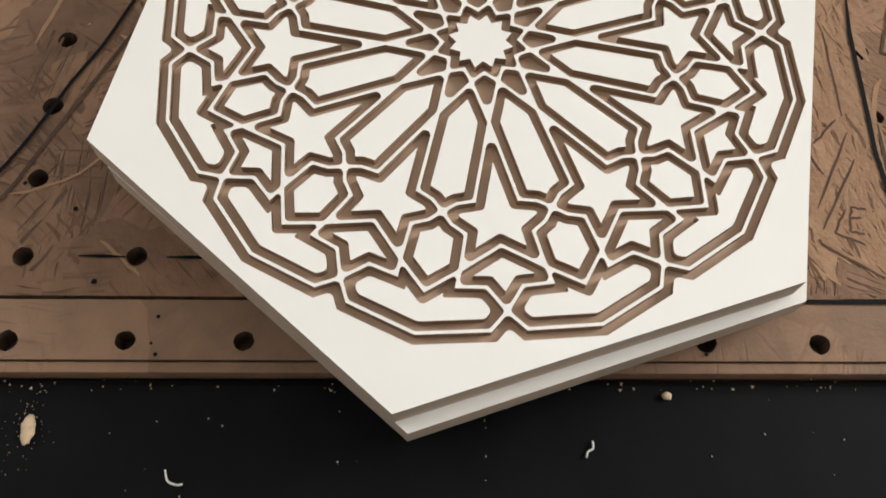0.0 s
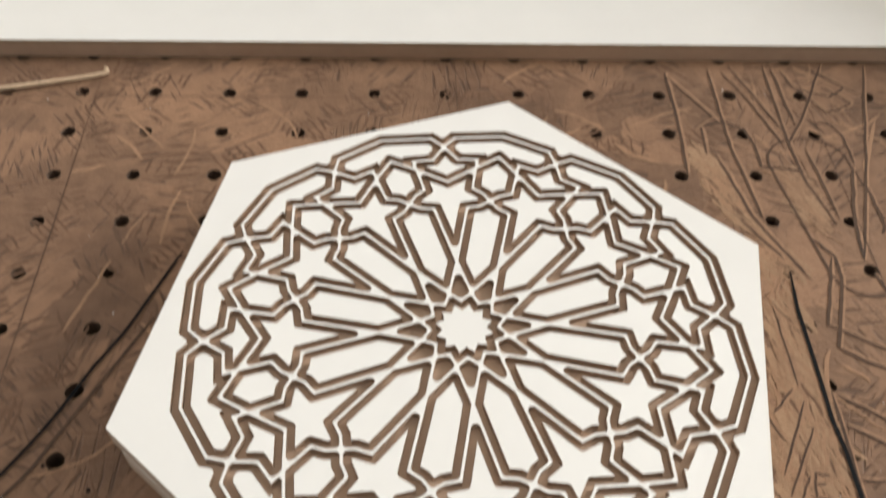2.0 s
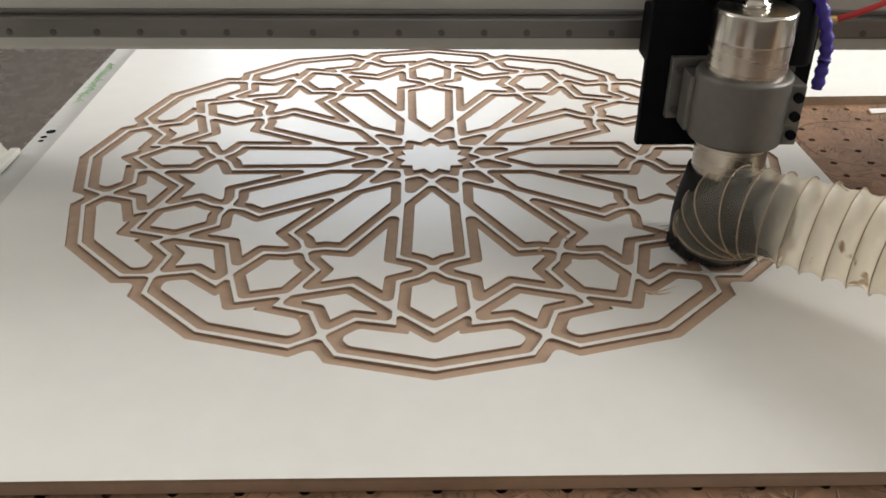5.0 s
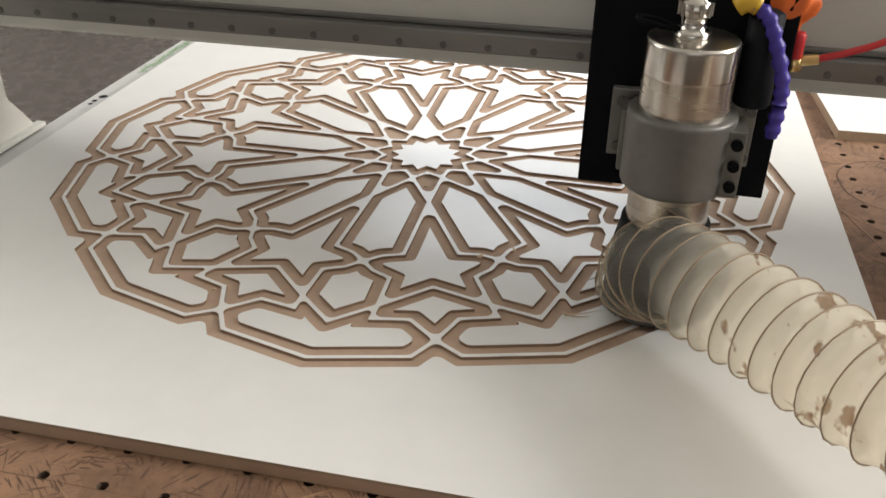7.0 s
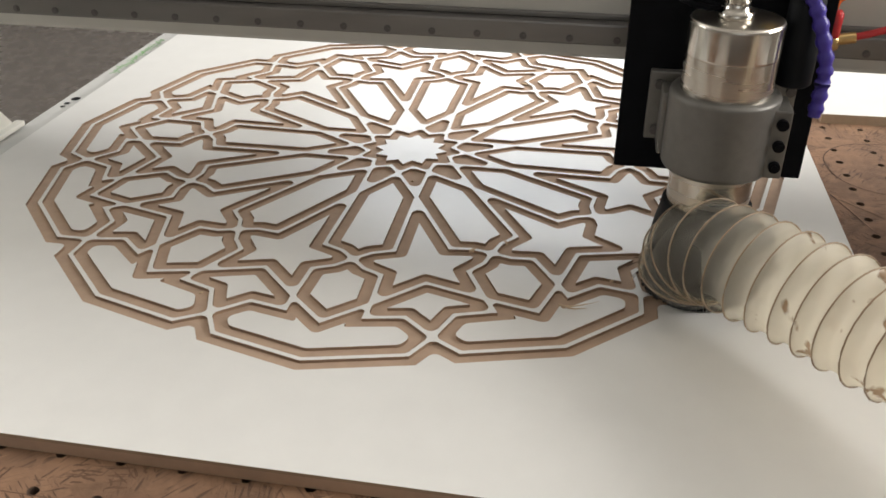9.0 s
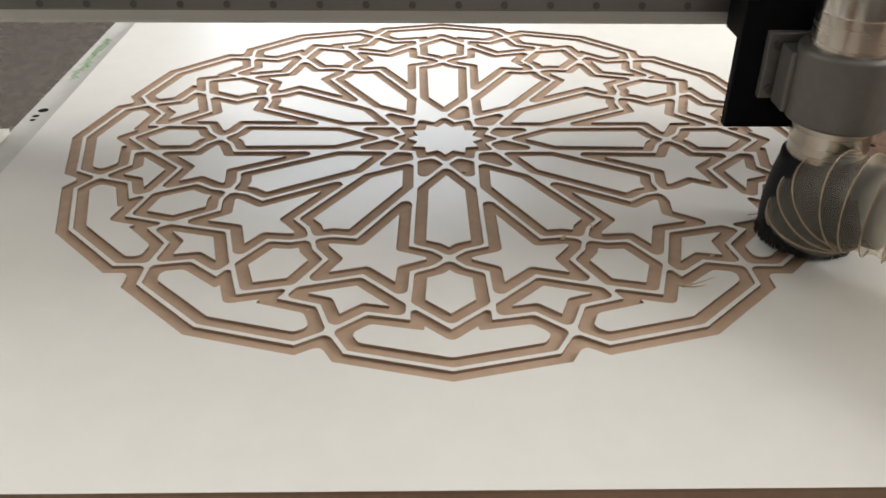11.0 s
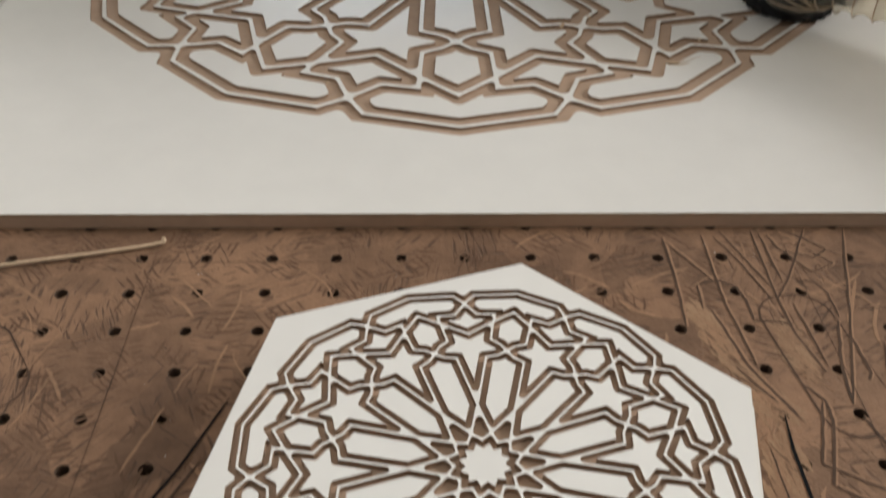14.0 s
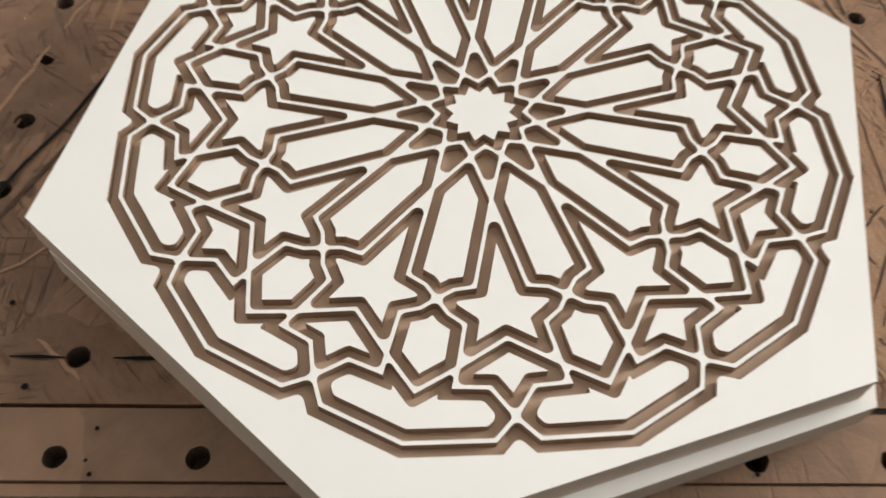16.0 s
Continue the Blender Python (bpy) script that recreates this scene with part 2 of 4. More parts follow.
def part(name, bm, material, parent=None, label="", smooth=False):
    me = bpy.data.meshes.new(name)
    bm.to_mesh(me)
    bm.free()
    me.materials.append(material)
    if smooth:
        for f in me.polygons:
            f.use_smooth = True
    ob = new(name, me)
    ob.parent = parent
    return tagged(ob, label)


def thing(name, label, category, group="", kind="", at=(0, 0, 0)):
    ob = tagged(new(name), label, category, group, kind)
    ob.location = at
    return ob


def box(bm, x0, x1, y0, y1, z0, z1, bevel=0.0, segments=2):
    made = bmesh.ops.create_cube(bm, size=1.0, matrix=Matrix.Translation(((x0 + x1) / 2, (y0 + y1) / 2, (z0 + z1) / 2)) @ Matrix.Diagonal((x1 - x0, y1 - y0, z1 - z0, 1)))
    if bevel:
        edges = list({e for v in made["verts"] for e in v.link_edges})
        bmesh.ops.bevel(bm, geom=edges, offset=bevel, segments=segments, affect="EDGES", profile=0.6)
    return bm


def box_part(name, bounds, material, parent=None, label="", bevel=0.002):
    return part(name, box(bmesh.new(), *bounds, bevel=bevel), material, parent, label)


def lathe(profile, segments=48, centre=(0, 0, 0)):
    """A turned body from (radius, height) pairs, about a vertical axis."""
    bm = bmesh.new()
    rings = []
    for r, z in profile:
        rings.append([bm.verts.new((centre[0] + r * math.cos(2 * math.pi * i / segments), centre[1] + r * math.sin(2 * math.pi * i / segments), centre[2] + z)) for i in range(segments)])
    for a, b in zip(rings, rings[1:]):
        for i in range(segments):
            j = (i + 1) % segments
            bm.faces.new((a[i], a[j], b[j], b[i]))
    bm.faces.new(list(reversed(rings[0])))
    bm.faces.new(rings[-1])
    bmesh.ops.recalc_face_normals(bm, faces=bm.faces)
    return bm


def rod(bm, a, b, r, segments=12):
    a, b = Vector(a), Vector(b)
    m = Matrix.Translation((a + b) / 2) @ (b - a).to_track_quat("Z", "Y").to_matrix().to_4x4()
    bmesh.ops.create_cone(bm, cap_ends=True, segments=segments, radius1=r, radius2=r, depth=(b - a).length, matrix=m)
    return bm


def spline(points, count):
    """A smooth line through the points."""
    pts = [Vector(p) for p in points]
    pts = [2 * pts[0] - pts[1]] + pts + [2 * pts[-1] - pts[-2]]
    out = []
    for i in range(count + 1):
        u = i / count * (len(pts) - 3)
        k = min(int(u), len(pts) - 4)
        t = u - k
        a, b, c, d = pts[k:k + 4]
        out.append(0.5 * ((2 * b) + (c - a) * t + (2 * a - 5 * b + 4 * c - d) * t * t + (3 * b - a - 3 * c + d) * t ** 3))
    return out


def tube(line, radius, segments=16, cap=True):
    """A pipe along a line; radius is a number or a function of the index."""
    bm = bmesh.new()
    rings, up = [], Vector((0, 0, 1))
    for i, p in enumerate(line):
        d = (line[min(i + 1, len(line) - 1)] - line[max(i - 1, 0)]).normalized()
        side = d.cross(up)
        if side.length < 1e-3:
            side = Vector((1, 0, 0))
        side.normalize()
        top = side.cross(d)
        r = radius(i) if callable(radius) else radius
        rings.append([bm.verts.new(p + r * (math.cos(2 * math.pi * k / segments) * side + math.sin(2 * math.pi * k / segments) * top)) for k in range(segments)])
    for a, b in zip(rings, rings[1:]):
        for k in range(segments):
            j = (k + 1) % segments
            bm.faces.new((a[k], a[j], b[j], b[k]))
    if cap:
        bm.faces.new(list(reversed(rings[0])))
        bm.faces.new(rings[-1])
    bmesh.ops.recalc_face_normals(bm, faces=bm.faces)
    return bm


# ---- the twelve-fold rosette ----
# knots of the strapwork: share of the rosette's radius, degrees off the petal's axis
KNOT = dict(core=(0.1216, 15), inner=(0.1607, 0), kite=(0.3036, 15), shoulder=(0.5748, 8.43), cross=(0.6214, 0), waist=(0.6822, 6.76),
            fork=(0.7974, 6.17), crown=(0.7156, 15), foot=(0.8725, 0), heel=(0.8468, 5.82), bend=(0.8431, 11.51), tie=(0.9159, 15),
            arm=(0.5891, 3.50), elbow=(0.6570, 2.97), rim=(0.9706, 11.96), tip=(1.0, 0))
STRAP, GROOVE = 0.0098, 0.0284


def knot(name, axis=0, side=1):
    r, a = KNOT[name]
    a = radians(axis + side * a)
    return Vector((r * math.sin(a), -r * math.cos(a)))


def area2(poly):
    return sum(a.x * b.y - b.x * a.y for a, b in zip(poly, poly[1:] + poly[:1]))


def ccw(poly):
    return poly if area2(poly) > 0 else poly[::-1]


def inset(poly, d):
    """The polygon (counterclockwise) with every side moved inwards by d; sides that vanish are left out."""
    poly = ccw(poly)
    sides = [(a, (b - a).normalized()) for a, b in zip(poly, poly[1:] + poly[:1])]
    sides = [(a + d * Vector((-u.y, u.x)), u) for a, u in sides]
    while len(sides) >= 3:
        pts = []
        for (a, u), (b, v) in zip(sides[-1:] + sides[:-1], sides):
            cr = u.x * v.y - u.y * v.x
            pts.append((a + b) / 2 if abs(cr) < 1e-4 else a + u * (((b - a).x * v.y - (b - a).y * v.x) / cr))
        lengths = [(q - p).dot(u) for p, q, (_, u) in zip(pts, pts[1:] + pts[:1], sides)]
        worst = min(range(len(sides)), key=lambda i: lengths[i])
        if lengths[worst] > 1e-5:
            return pts if area2(pts) > 0 else None
        sides.pop(worst)
    return None


def fillet(poly, r, convex=True, steps=5, least=0):
    """Rounds the convex (or the re-entrant) corners of a counterclockwise polygon."""
    out = []
    for a, b, c in zip(poly[-1:] + poly[:-1], poly, poly[1:] + poly[:1]):
        u, v = (a - b), (c - b)
        lu, lv = u.length, v.length
        u, v = u / lu, v / lv
        turn = -(u.x * v.y - u.y * v.x)
        angle = math.acos(max(-1, min(1, u.dot(v))))
        if (turn > 0) != convex or angle > radians(168) or angle < radians(least):
            out.append(b)
            continue
        t = min(r / math.tan(angle / 2), 0.45 * lu, 0.45 * lv)
        rr = t * math.tan(angle / 2)
        mid = b + (u + v).normalized() * (rr / math.sin(angle / 2))
        p, q = b + u * t - mid, b + v * t - mid
        a0, a1 = math.atan2(p.y, p.x), math.atan2(q.y, q.x)
        da = (a1 - a0 + math.pi) % (2 * math.pi) - math.pi
        out += [mid + rr * Vector((math.cos(a0 + da * i / steps), math.sin(a0 + da * i / steps))) for i in range(steps + 1)]
    return out


def rosette_cells():
    k = knot
    cells = dict(
        kite=[k("core"), k("inner", 30), k("kite"), k("inner")],
        petal=[k("inner"), k("kite"), k("shoulder"), k("arm"), k("cross"), k("arm", 0, -1), k("shoulder", 0, -1), k("kite", 0, -1)],
        star=[k("kite"), k("shoulder", 30, -1), k("arm", 30, -1), k("cross", 30), k("elbow", 30, -1), k("waist", 30, -1), k("fork", 30, -1), k("crown"), k("fork"), k("waist"), k("elbow"), k("cross"), k("arm"), k("shoulder")],
        hexagon=[k("cross"), k("elbow"), k("waist"), k("fork"), k("foot"), k("fork", 0, -1), k("waist", 0, -1), k("elbow", 0, -1)],
        arrow=[k("crown"), k("fork", 30, -1), k("heel", 30, -1), k("bend", 30, -1), k("tie"), k("bend"), k("heel"), k("fork")],
        band=[k("foot"), k("fork"), k("heel"), k("bend"), k("tie"), k("rim"), k("tip"), k("rim", 0, -1), k("tie", 0, -1), k("bend", 0, -1), k("heel", 0, -1), k("fork", 0, -1)],
    )
    core, outline = [], []
    for i in range(12):
        core += [k("inner", 30 * i), k("core", 30 * i)]
        outline += [k("tip", 30 * i), k("rim", 30 * i), k("tie", 30 * i), k("rim", 30 * i + 30, -1)]
    return {n: ccw(c) for n, c in cells.items()}, ccw(core), ccw(outline)


def inset_any(poly, d):
    """The polygon with every side moved inwards by d, or outwards where d is negative."""
    sides = [(a, (b - a).normalized()) for a, b in zip(poly, poly[1:] + poly[:1])]
    sides = [(a + d * Vector((-u.y, u.x)), u) for a, u in sides]
    pts = []
    for (a, u), (b, v) in zip(sides[-1:] + sides[:-1], sides):
        cr = u.x * v.y - u.y * v.x
        pts.append((a + b) / 2 if abs(cr) < 1e-4 else a + u * (((b - a).x * v.y - (b - a).y * v.x) / cr))
    return pts


class Relief:
    """Collects flat white tops and brown cut walls into one mesh."""

    def __init__(self):
        self.v, self.f, self.s = [], [], []

    def top(self, loops, z, turn=0.0, slot=0):
        c, s = math.cos(turn), math.sin(turn)
        loops = [[Vector((c * p.x - s * p.y, s * p.x + c * p.y, z)) for p in lp] for lp in loops]
        base = len(self.v)
        flat = [p for lp in loops for p in lp]
        self.v += flat
        for a, b, d in tessellate_polygon(loops):
            A, B, D = flat[a], flat[b], flat[d]
            w = (B - A).cross(D - A).z
            if abs(w) < 1e-12:
                continue
            self.f.append((base + a, base + b, base + d) if w > 0 else (base + a, base + d, base + b))
            self.s.append(slot)

    def wall(self, loop, z0, z1, turn=0.0, outward=True, slot=1):
        """Upright walls under a counterclockwise loop: outward for a raised piece, inward for a hole."""
        c, s = math.cos(turn), math.sin(turn)
        base, n = len(self.v), len(loop)
        for p in loop:
            q = (c * p.x - s * p.y, s * p.x + c * p.y)
            self.v += [(*q, z0), (*q, z1)]
        for i in range(n):
            j = (i + 1) % n
            a, b, d, e = base + 2 * i, base + 2 * j, base + 2 * j + 1, base + 2 * i + 1
            self.f.append((a, b, d, e) if outward else (e, d, b, a))
            self.s.append(slot)

    def made(self, name, parent, label="", materials=None):
        seen, order, index = {}, [], []
        for q in self.v:
            key = (round(q[0], 6), round(q[1], 6), round(q[2], 6))
            if key not in seen:
                seen[key] = len(order)
                order.append(q)
            index.append(seen[key])
        keep = [(tuple(index[i] for i in f), s) for f, s in zip(self.f, self.s)]
        keep = [(f, s) for f, s in keep if len(set(f)) == len(f)]
        self.v, self.f, self.s = order, [f for f, _ in keep], [s for _, s in keep]
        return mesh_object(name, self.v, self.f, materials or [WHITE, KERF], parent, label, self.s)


def carve(parent, radius, turn, outline, top, depth, uncut=(), centre=(0.0, 0.0)):
    """The carved face of a board: straps and margin in one mesh, each raised tile a piece of its own."""
    cells, core, rim = rosette_cells()
    half, rnd = STRAP / 2, GROOVE * 0.58
    face, floor_z = Relief(), top - depth
    shift = Vector(centre)
    sc = lambda lp: [p * radius for p in lp]
    tiles = []
    for name, cell in cells.items():
        hole = fillet(inset(cell, half), rnd, True)
        tile = inset(cell, half + GROOVE) if name != "kite" else None
        if tile:
            tile = fillet(tile, rnd, False)
            if name == "star":
                tile = fillet(tile, 0.022, True, 5, least=50)
            elif name == "band":
                tile = fillet(tile, 0.020, True, 4, least=60)
        for i in range(12):
            a = turn + radians(30 * i)
            if (name, i) in uncut:
                face.top([sc(cell)], top, a)
                continue
            face.top([sc(cell), sc(hole)], top, a)
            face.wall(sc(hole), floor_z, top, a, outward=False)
        if tile:
            rel = Relief()
            rel.top([sc(tile)], top)
            rel.wall(sc(tile), floor_z - 0.0005, top)
            proto = rel.made(name + "_tile", parent)
            proto.rotation_euler.z = turn
            proto.location = (*centre, 0.0)
            tiles.append(proto)
            for i in range(1, 12):
                if (name, i) in uncut:
                    continue
                o = proto.copy()
                scene.collection.objects.link(o)
                o.rotation_euler.z = turn + radians(30 * i)
                tiles.append(o)
    hole = fillet(inset(core, half), rnd * 0.7, True, 3)
    face.top([sc(core), sc(hole)], top, turn)
    face.wall(sc(hole), floor_z, top, turn, outward=False)
    rel = Relief()
    tile = inset(core, half + GROOVE)
    rel.top([sc(tile)], top)
    rel.wall(sc(tile), floor_z - 0.0005, top)
    middle = rel.made("centre_star_tile", parent)
    middle.rotation_euler.z, middle.location = turn, (*centre, 0.0)
    inner = sc(fillet(inset_any(rim, -half), rnd, False))
    outer = sc(fillet(inset_any(rim, -half - GROOVE), rnd, False))
    face.top([inner, sc(rim)], top, turn)
    face.wall(inner, floor_z, top, turn)
    face.wall(outer, floor_z, top, turn, outward=False)
    c, s = math.cos(turn), math.sin(turn)
    outer = [Vector((c * p.x - s * p.y, s * p.x + c * p.y)) for p in outer]
    face.top([[p - shift for p in outline], outer], top)
    face.wall([p - shift for p in outline], floor_z, top, slot=2)
    face.v = [Vector((p[0] + centre[0], p[1] + centre[1], p[2])) for p in face.v]
    return face


# ---- the workshop ----
def wall_with_window(name, axis, at, span, height, opening, thick=0.12):
    """A wall across x or y with one rectangular opening (from, to, sill, head)."""
    a0, a1, s0, s1 = opening
    bm = bmesh.new()
    for lo, hi, z0, z1 in ((span[0], a0, 0, height), (a1, span[1], 0, height), (a0, a1, 0, s0), (a0, a1, s1, height)):
        if axis == "x":
            box(bm, lo, hi, at, at + thick, z0, z1)
        else:
            box(bm, at, at + thick, lo, hi, z0, z1)
    return tagged(part(name, bm, WALL), "plain painted workshop wall with a window opening", "wall", kind="structure")


def window_bars(name, axis, at, opening):
    a0, a1, s0, s1 = opening
    win = thing(name, "large daylight window with a white frame", "window", kind="structure")
    w = 0.05
    for lo, hi, z0, z1 in ((a0, a1, s0, s0 + w), (a0, a1, s1 - w, s1), (a0, a0 + w, s0 + w, s1 - w), (a1 - w, a1, s0 + w, s1 - w)):
        bounds = (lo, hi, at, at + 0.06, z0, z1) if axis == "x" else (at, at + 0.06, lo, hi, z0, z1)
        box_part("window_frame", bounds, PAINT, win, bevel=0.004)
    return win


wall_with_window("wall_north", "x", 6.0, (-4.5, 4.5), 5.4, (-1.58, 0.78, 1.58, 5.10))
wall_with_window("wall_south", "x", -4.62, (-4.5, 4.5), 5.4, (-0.72, 1.92, 1.23, 3.17))
wall_with_window("wall_east", "y", 4.5, (-4.5, 6.0), 5.4, (-0.12, 3.12, 1.88, 3.92))
wall_with_window("wall_west", "y", -4.62, (-4.5, 6.0), 5.4, (-0.12, 3.12, 1.88, 3.92))
# West window_4 and south window_2 are unseen, built round the added fill.
window_bars("window_4", "y", -4.59, (-0.12, 3.12, 1.88, 3.92))
window_bars("window_1", "x", 6.03, (-1.58, 0.78, 1.58, 5.10))
window_bars("window_2", "x", -4.59, (-0.72, 1.92, 1.23, 3.17))
window_bars("window_3", "y", 4.53, (-0.12, 3.12, 1.88, 3.92))
tagged(box_part("ceiling", (-4.6, 4.6, -4.6, 6.1, 5.4, 5.5), CEIL, bevel=0), "white workshop ceiling", "ceiling", kind="structure")
tagged(box_part("floor", (-4.6, 4.6, -4.6, 6.1, -0.1, 0.0), FLOOR, bevel=0), "speckled grey brown workshop floor", "floor", kind="structure")

# ---- router bed ----
BED, PITCH_X, PITCH_Y = 0.8, 0.06455, 0.05033
PANEL = (-0.589, 0.7215, 0.1008, 1.64)
SEAM = -0.3755
bed_frame = thing("machine_bed", "grey painted steel router bed with a black front beam", "machine bed")
box_part("table", (-0.60, 1.50, -0.41, 2.35, 0.68, 0.768), FRAME, bed_frame)
box_part("front_beam", (-0.90, 1.60, -0.66, -0.4203, 0.62, 0.790), BLACK, bed_frame, "black painted front beam with sawdust", 0.004)
box_part("side_strip", (-0.655, -0.5945, -0.42, 2.35, 0.60, 0.7995), FRAME, bed_frame, "scuffed grey steel side strip")
box_part("side_rail", (-0.74, -0.658, -0.42, 2.35, 0.52, 0.70), FRAME, bed_frame)
box_part("side_rail", (1.50, 1.62, -0.42, 2.35, 0.66, 0.792), FRAME, bed_frame)
for x in (-0.72, 1.48):
    for y in (-0.5, 2.2):
        box_part("leg", (x - 0.05, x + 0.05, y - 0.05, y + 0.05, 0, 0.68), FRAME, bed_frame)

spoilboard = thing("spoilboard", "scarred brown MDF spoilboard drilled with rows of vacuum holes", "spoilboard")


def drilled_board(name, x0, x1, y0, y1, rows, columns, r=0.0058, deep=0.016):
    """A board's top with a round hole at each crossing of the given rows and columns."""
    v, f, s = [], [], []

    def quad(a, b, c, d, slot=0):
        base = len(v)
        v.extend((a, b, c, d))
        f.append((base, base + 1, base + 2, base + 3))
        s.append(slot)

    rng = random.Random(5)
    xs = [x0] + [(a + b) / 2 for a, b in zip(columns, columns[1:])] + [x1]
    ys = [y0] + [(a + b) / 2 for a, b in zip(rows, rows[1:])] + [y1]
    for i, cx in enumerate(columns):
        for j, cy in enumerate(rows):
            l, rt, b, t = xs[i], xs[i + 1], ys[j], ys[j + 1]
            if PANEL[0] + 0.02 < cx < PANEL[1] - 0.02 and PANEL[2] + 0.02 < cy < PANEL[3] - 0.02:
                quad((l, b, BED), (rt, b, BED), (rt, t, BED), (l, t, BED))
                continue
            ring, edge = [], []
            rr = r * rng.uniform(0.93, 1.08)
            ox, oy = rng.uniform(-0.0006, 0.0006), rng.uniform(-0.0006, 0.0006)
            for k in range(16):
                a = math.pi / 8 * k
                c, q = math.cos(a), math.sin(a)
                wob = rr * rng.uniform(0.95, 1.06)
                ring.append((cx + ox + wob * c, cy + oy + wob * q))
                m = max(abs(c), abs(q))
                c, q = c / m, q / m
                edge.append((cx + c * ((rt - cx) if c > 0 else (cx - l)), cy + q * ((t - cy) if q > 0 else (cy - b))))
            for k in range(16):
                n = (k + 1) % 16
                quad((*ring[k], BED), (*edge[k], BED), (*edge[n], BED), (*ring[n], BED))
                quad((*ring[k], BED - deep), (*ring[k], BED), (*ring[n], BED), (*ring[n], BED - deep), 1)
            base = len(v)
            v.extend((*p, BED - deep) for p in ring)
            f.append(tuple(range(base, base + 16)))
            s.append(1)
    for a, b in (((x0, y0), (x1, y0)), ((x1, y0), (x1, y1)), ((x1, y1), (x0, y1)), ((x0, y1), (x0, y0))):
        quad((*a, BED - 0.03), (*b, BED - 0.03), (*b, BED), (*a, BED))
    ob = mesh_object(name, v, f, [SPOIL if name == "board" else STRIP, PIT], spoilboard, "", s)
    return ob


COLUMNS = [0.0004 + PITCH_X * c for c in range(-9, 23)]
drilled_board("board", -0.592, 1.47, SEAM, 2.2, [0.0007 + PITCH_Y * j for j in range(-7, 43)], COLUMNS)
drilled_board("front_strip", -0.592, 1.47, -0.4125, SEAM - 0.0022, [-0.4021], COLUMNS)
box_part("front_lip", (-0.592, 1.47, -0.4195, -0.4132, 0.77, 0.7985), STRIP, spoilboard, "", 0.0008)


def ribbons(name, strokes, material, label, lift):
    """Shallow cutter marks: each stroke is (line of points, width)."""
    v, f = [], []
    for number, (line, w) in enumerate(strokes):
        base, level = len(v), BED + lift + 2e-7 * number
        for i, (x, y) in enumerate(line):
            a, b = line[max(i - 1, 0)], line[min(i + 1, len(line) - 1)]
            d = Vector((b[0] - a[0], b[1] - a[1])).normalized()
            ww = w * (0.35 if i in (0, len(line) - 1) else 1.0) / 2
            v += [(x - d.y * ww, y + d.x * ww, level), (x + d.y * ww, y - d.x * ww, level)]
        for i in range(len(line) - 1):
            k = base + 2 * i
            f.append((k, k + 1, k + 3, k + 2))
    return tagged(mesh_object(name, v, f, [material], spoilboard, label), kind="stuff")


def free_of_panel(x, y):
    return not (PANEL[0] < x < PANEL[1] and PANEL[2] < y < PANEL[3])


rng = random.Random(11)
thin, wide, torn = [], [], []


def stroke(x, y, angle, length, bow=0.0, n=6, jitter=0.0006):
    pts = []
    for i in range(n + 1):
        t = i / n - 0.5
        a = angle + bow * t
        pts.append((x + math.cos(a) * length * t + rng.uniform(-jitter, jitter), y + math.sin(a) * length * t + rng.uniform(-jitter, jitter)))
    return [p for p in pts if free_of_panel(*p) and SEAM < p[1] < 2.1 and -0.58 < p[0] < 1.46]


soft, tan = [], []
for _ in range(330):
    x, y = rng.uniform(-0.57, 0.30), rng.uniform(-0.36, 0.10)
    base = rng.choice((2.3, 2.4, 2.2, 2.5, 0.45, 0.3, 1.2, 1.4, 0.0))
    gap, long = rng.uniform(0.005, 0.010), rng.uniform(0.010, 0.032)
    for k in range(rng.choice((1, 2, 3, 4, 5))):
        pts = stroke(x + k * gap * math.sin(base), y - k * gap * math.cos(base), base + rng.uniform(-0.12, 0.12), long * rng.uniform(0.6, 1.3), rng.uniform(-0.25, 0.25), 5, 0.0008)
        if len(pts) > 2:
            soft.append((pts, rng.uniform(0.0012, 0.0030)))
for _ in range(110):
    x, y = rng.uniform(-0.57, 0.45), rng.uniform(-0.36, 0.10)
    pts = stroke(x, y, rng.choice((2.3, 2.4, 0.5, 1.3)) + rng.uniform(-0.2, 0.2), rng.uniform(0.015, 0.07), rng.uniform(-0.4, 0.4), 6, 0.001)
    if len(pts) > 2:
        tan.append((pts, rng.uniform(0.0012, 0.0036)))


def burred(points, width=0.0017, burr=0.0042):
    """A dark cut with a pale burred edge, painted as groove shade and lit rim."""
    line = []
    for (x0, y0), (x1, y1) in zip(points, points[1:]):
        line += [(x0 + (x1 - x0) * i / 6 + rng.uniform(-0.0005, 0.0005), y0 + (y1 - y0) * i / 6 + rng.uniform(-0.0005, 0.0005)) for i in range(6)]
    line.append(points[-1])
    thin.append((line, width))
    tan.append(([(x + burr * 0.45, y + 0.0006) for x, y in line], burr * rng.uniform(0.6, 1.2)))


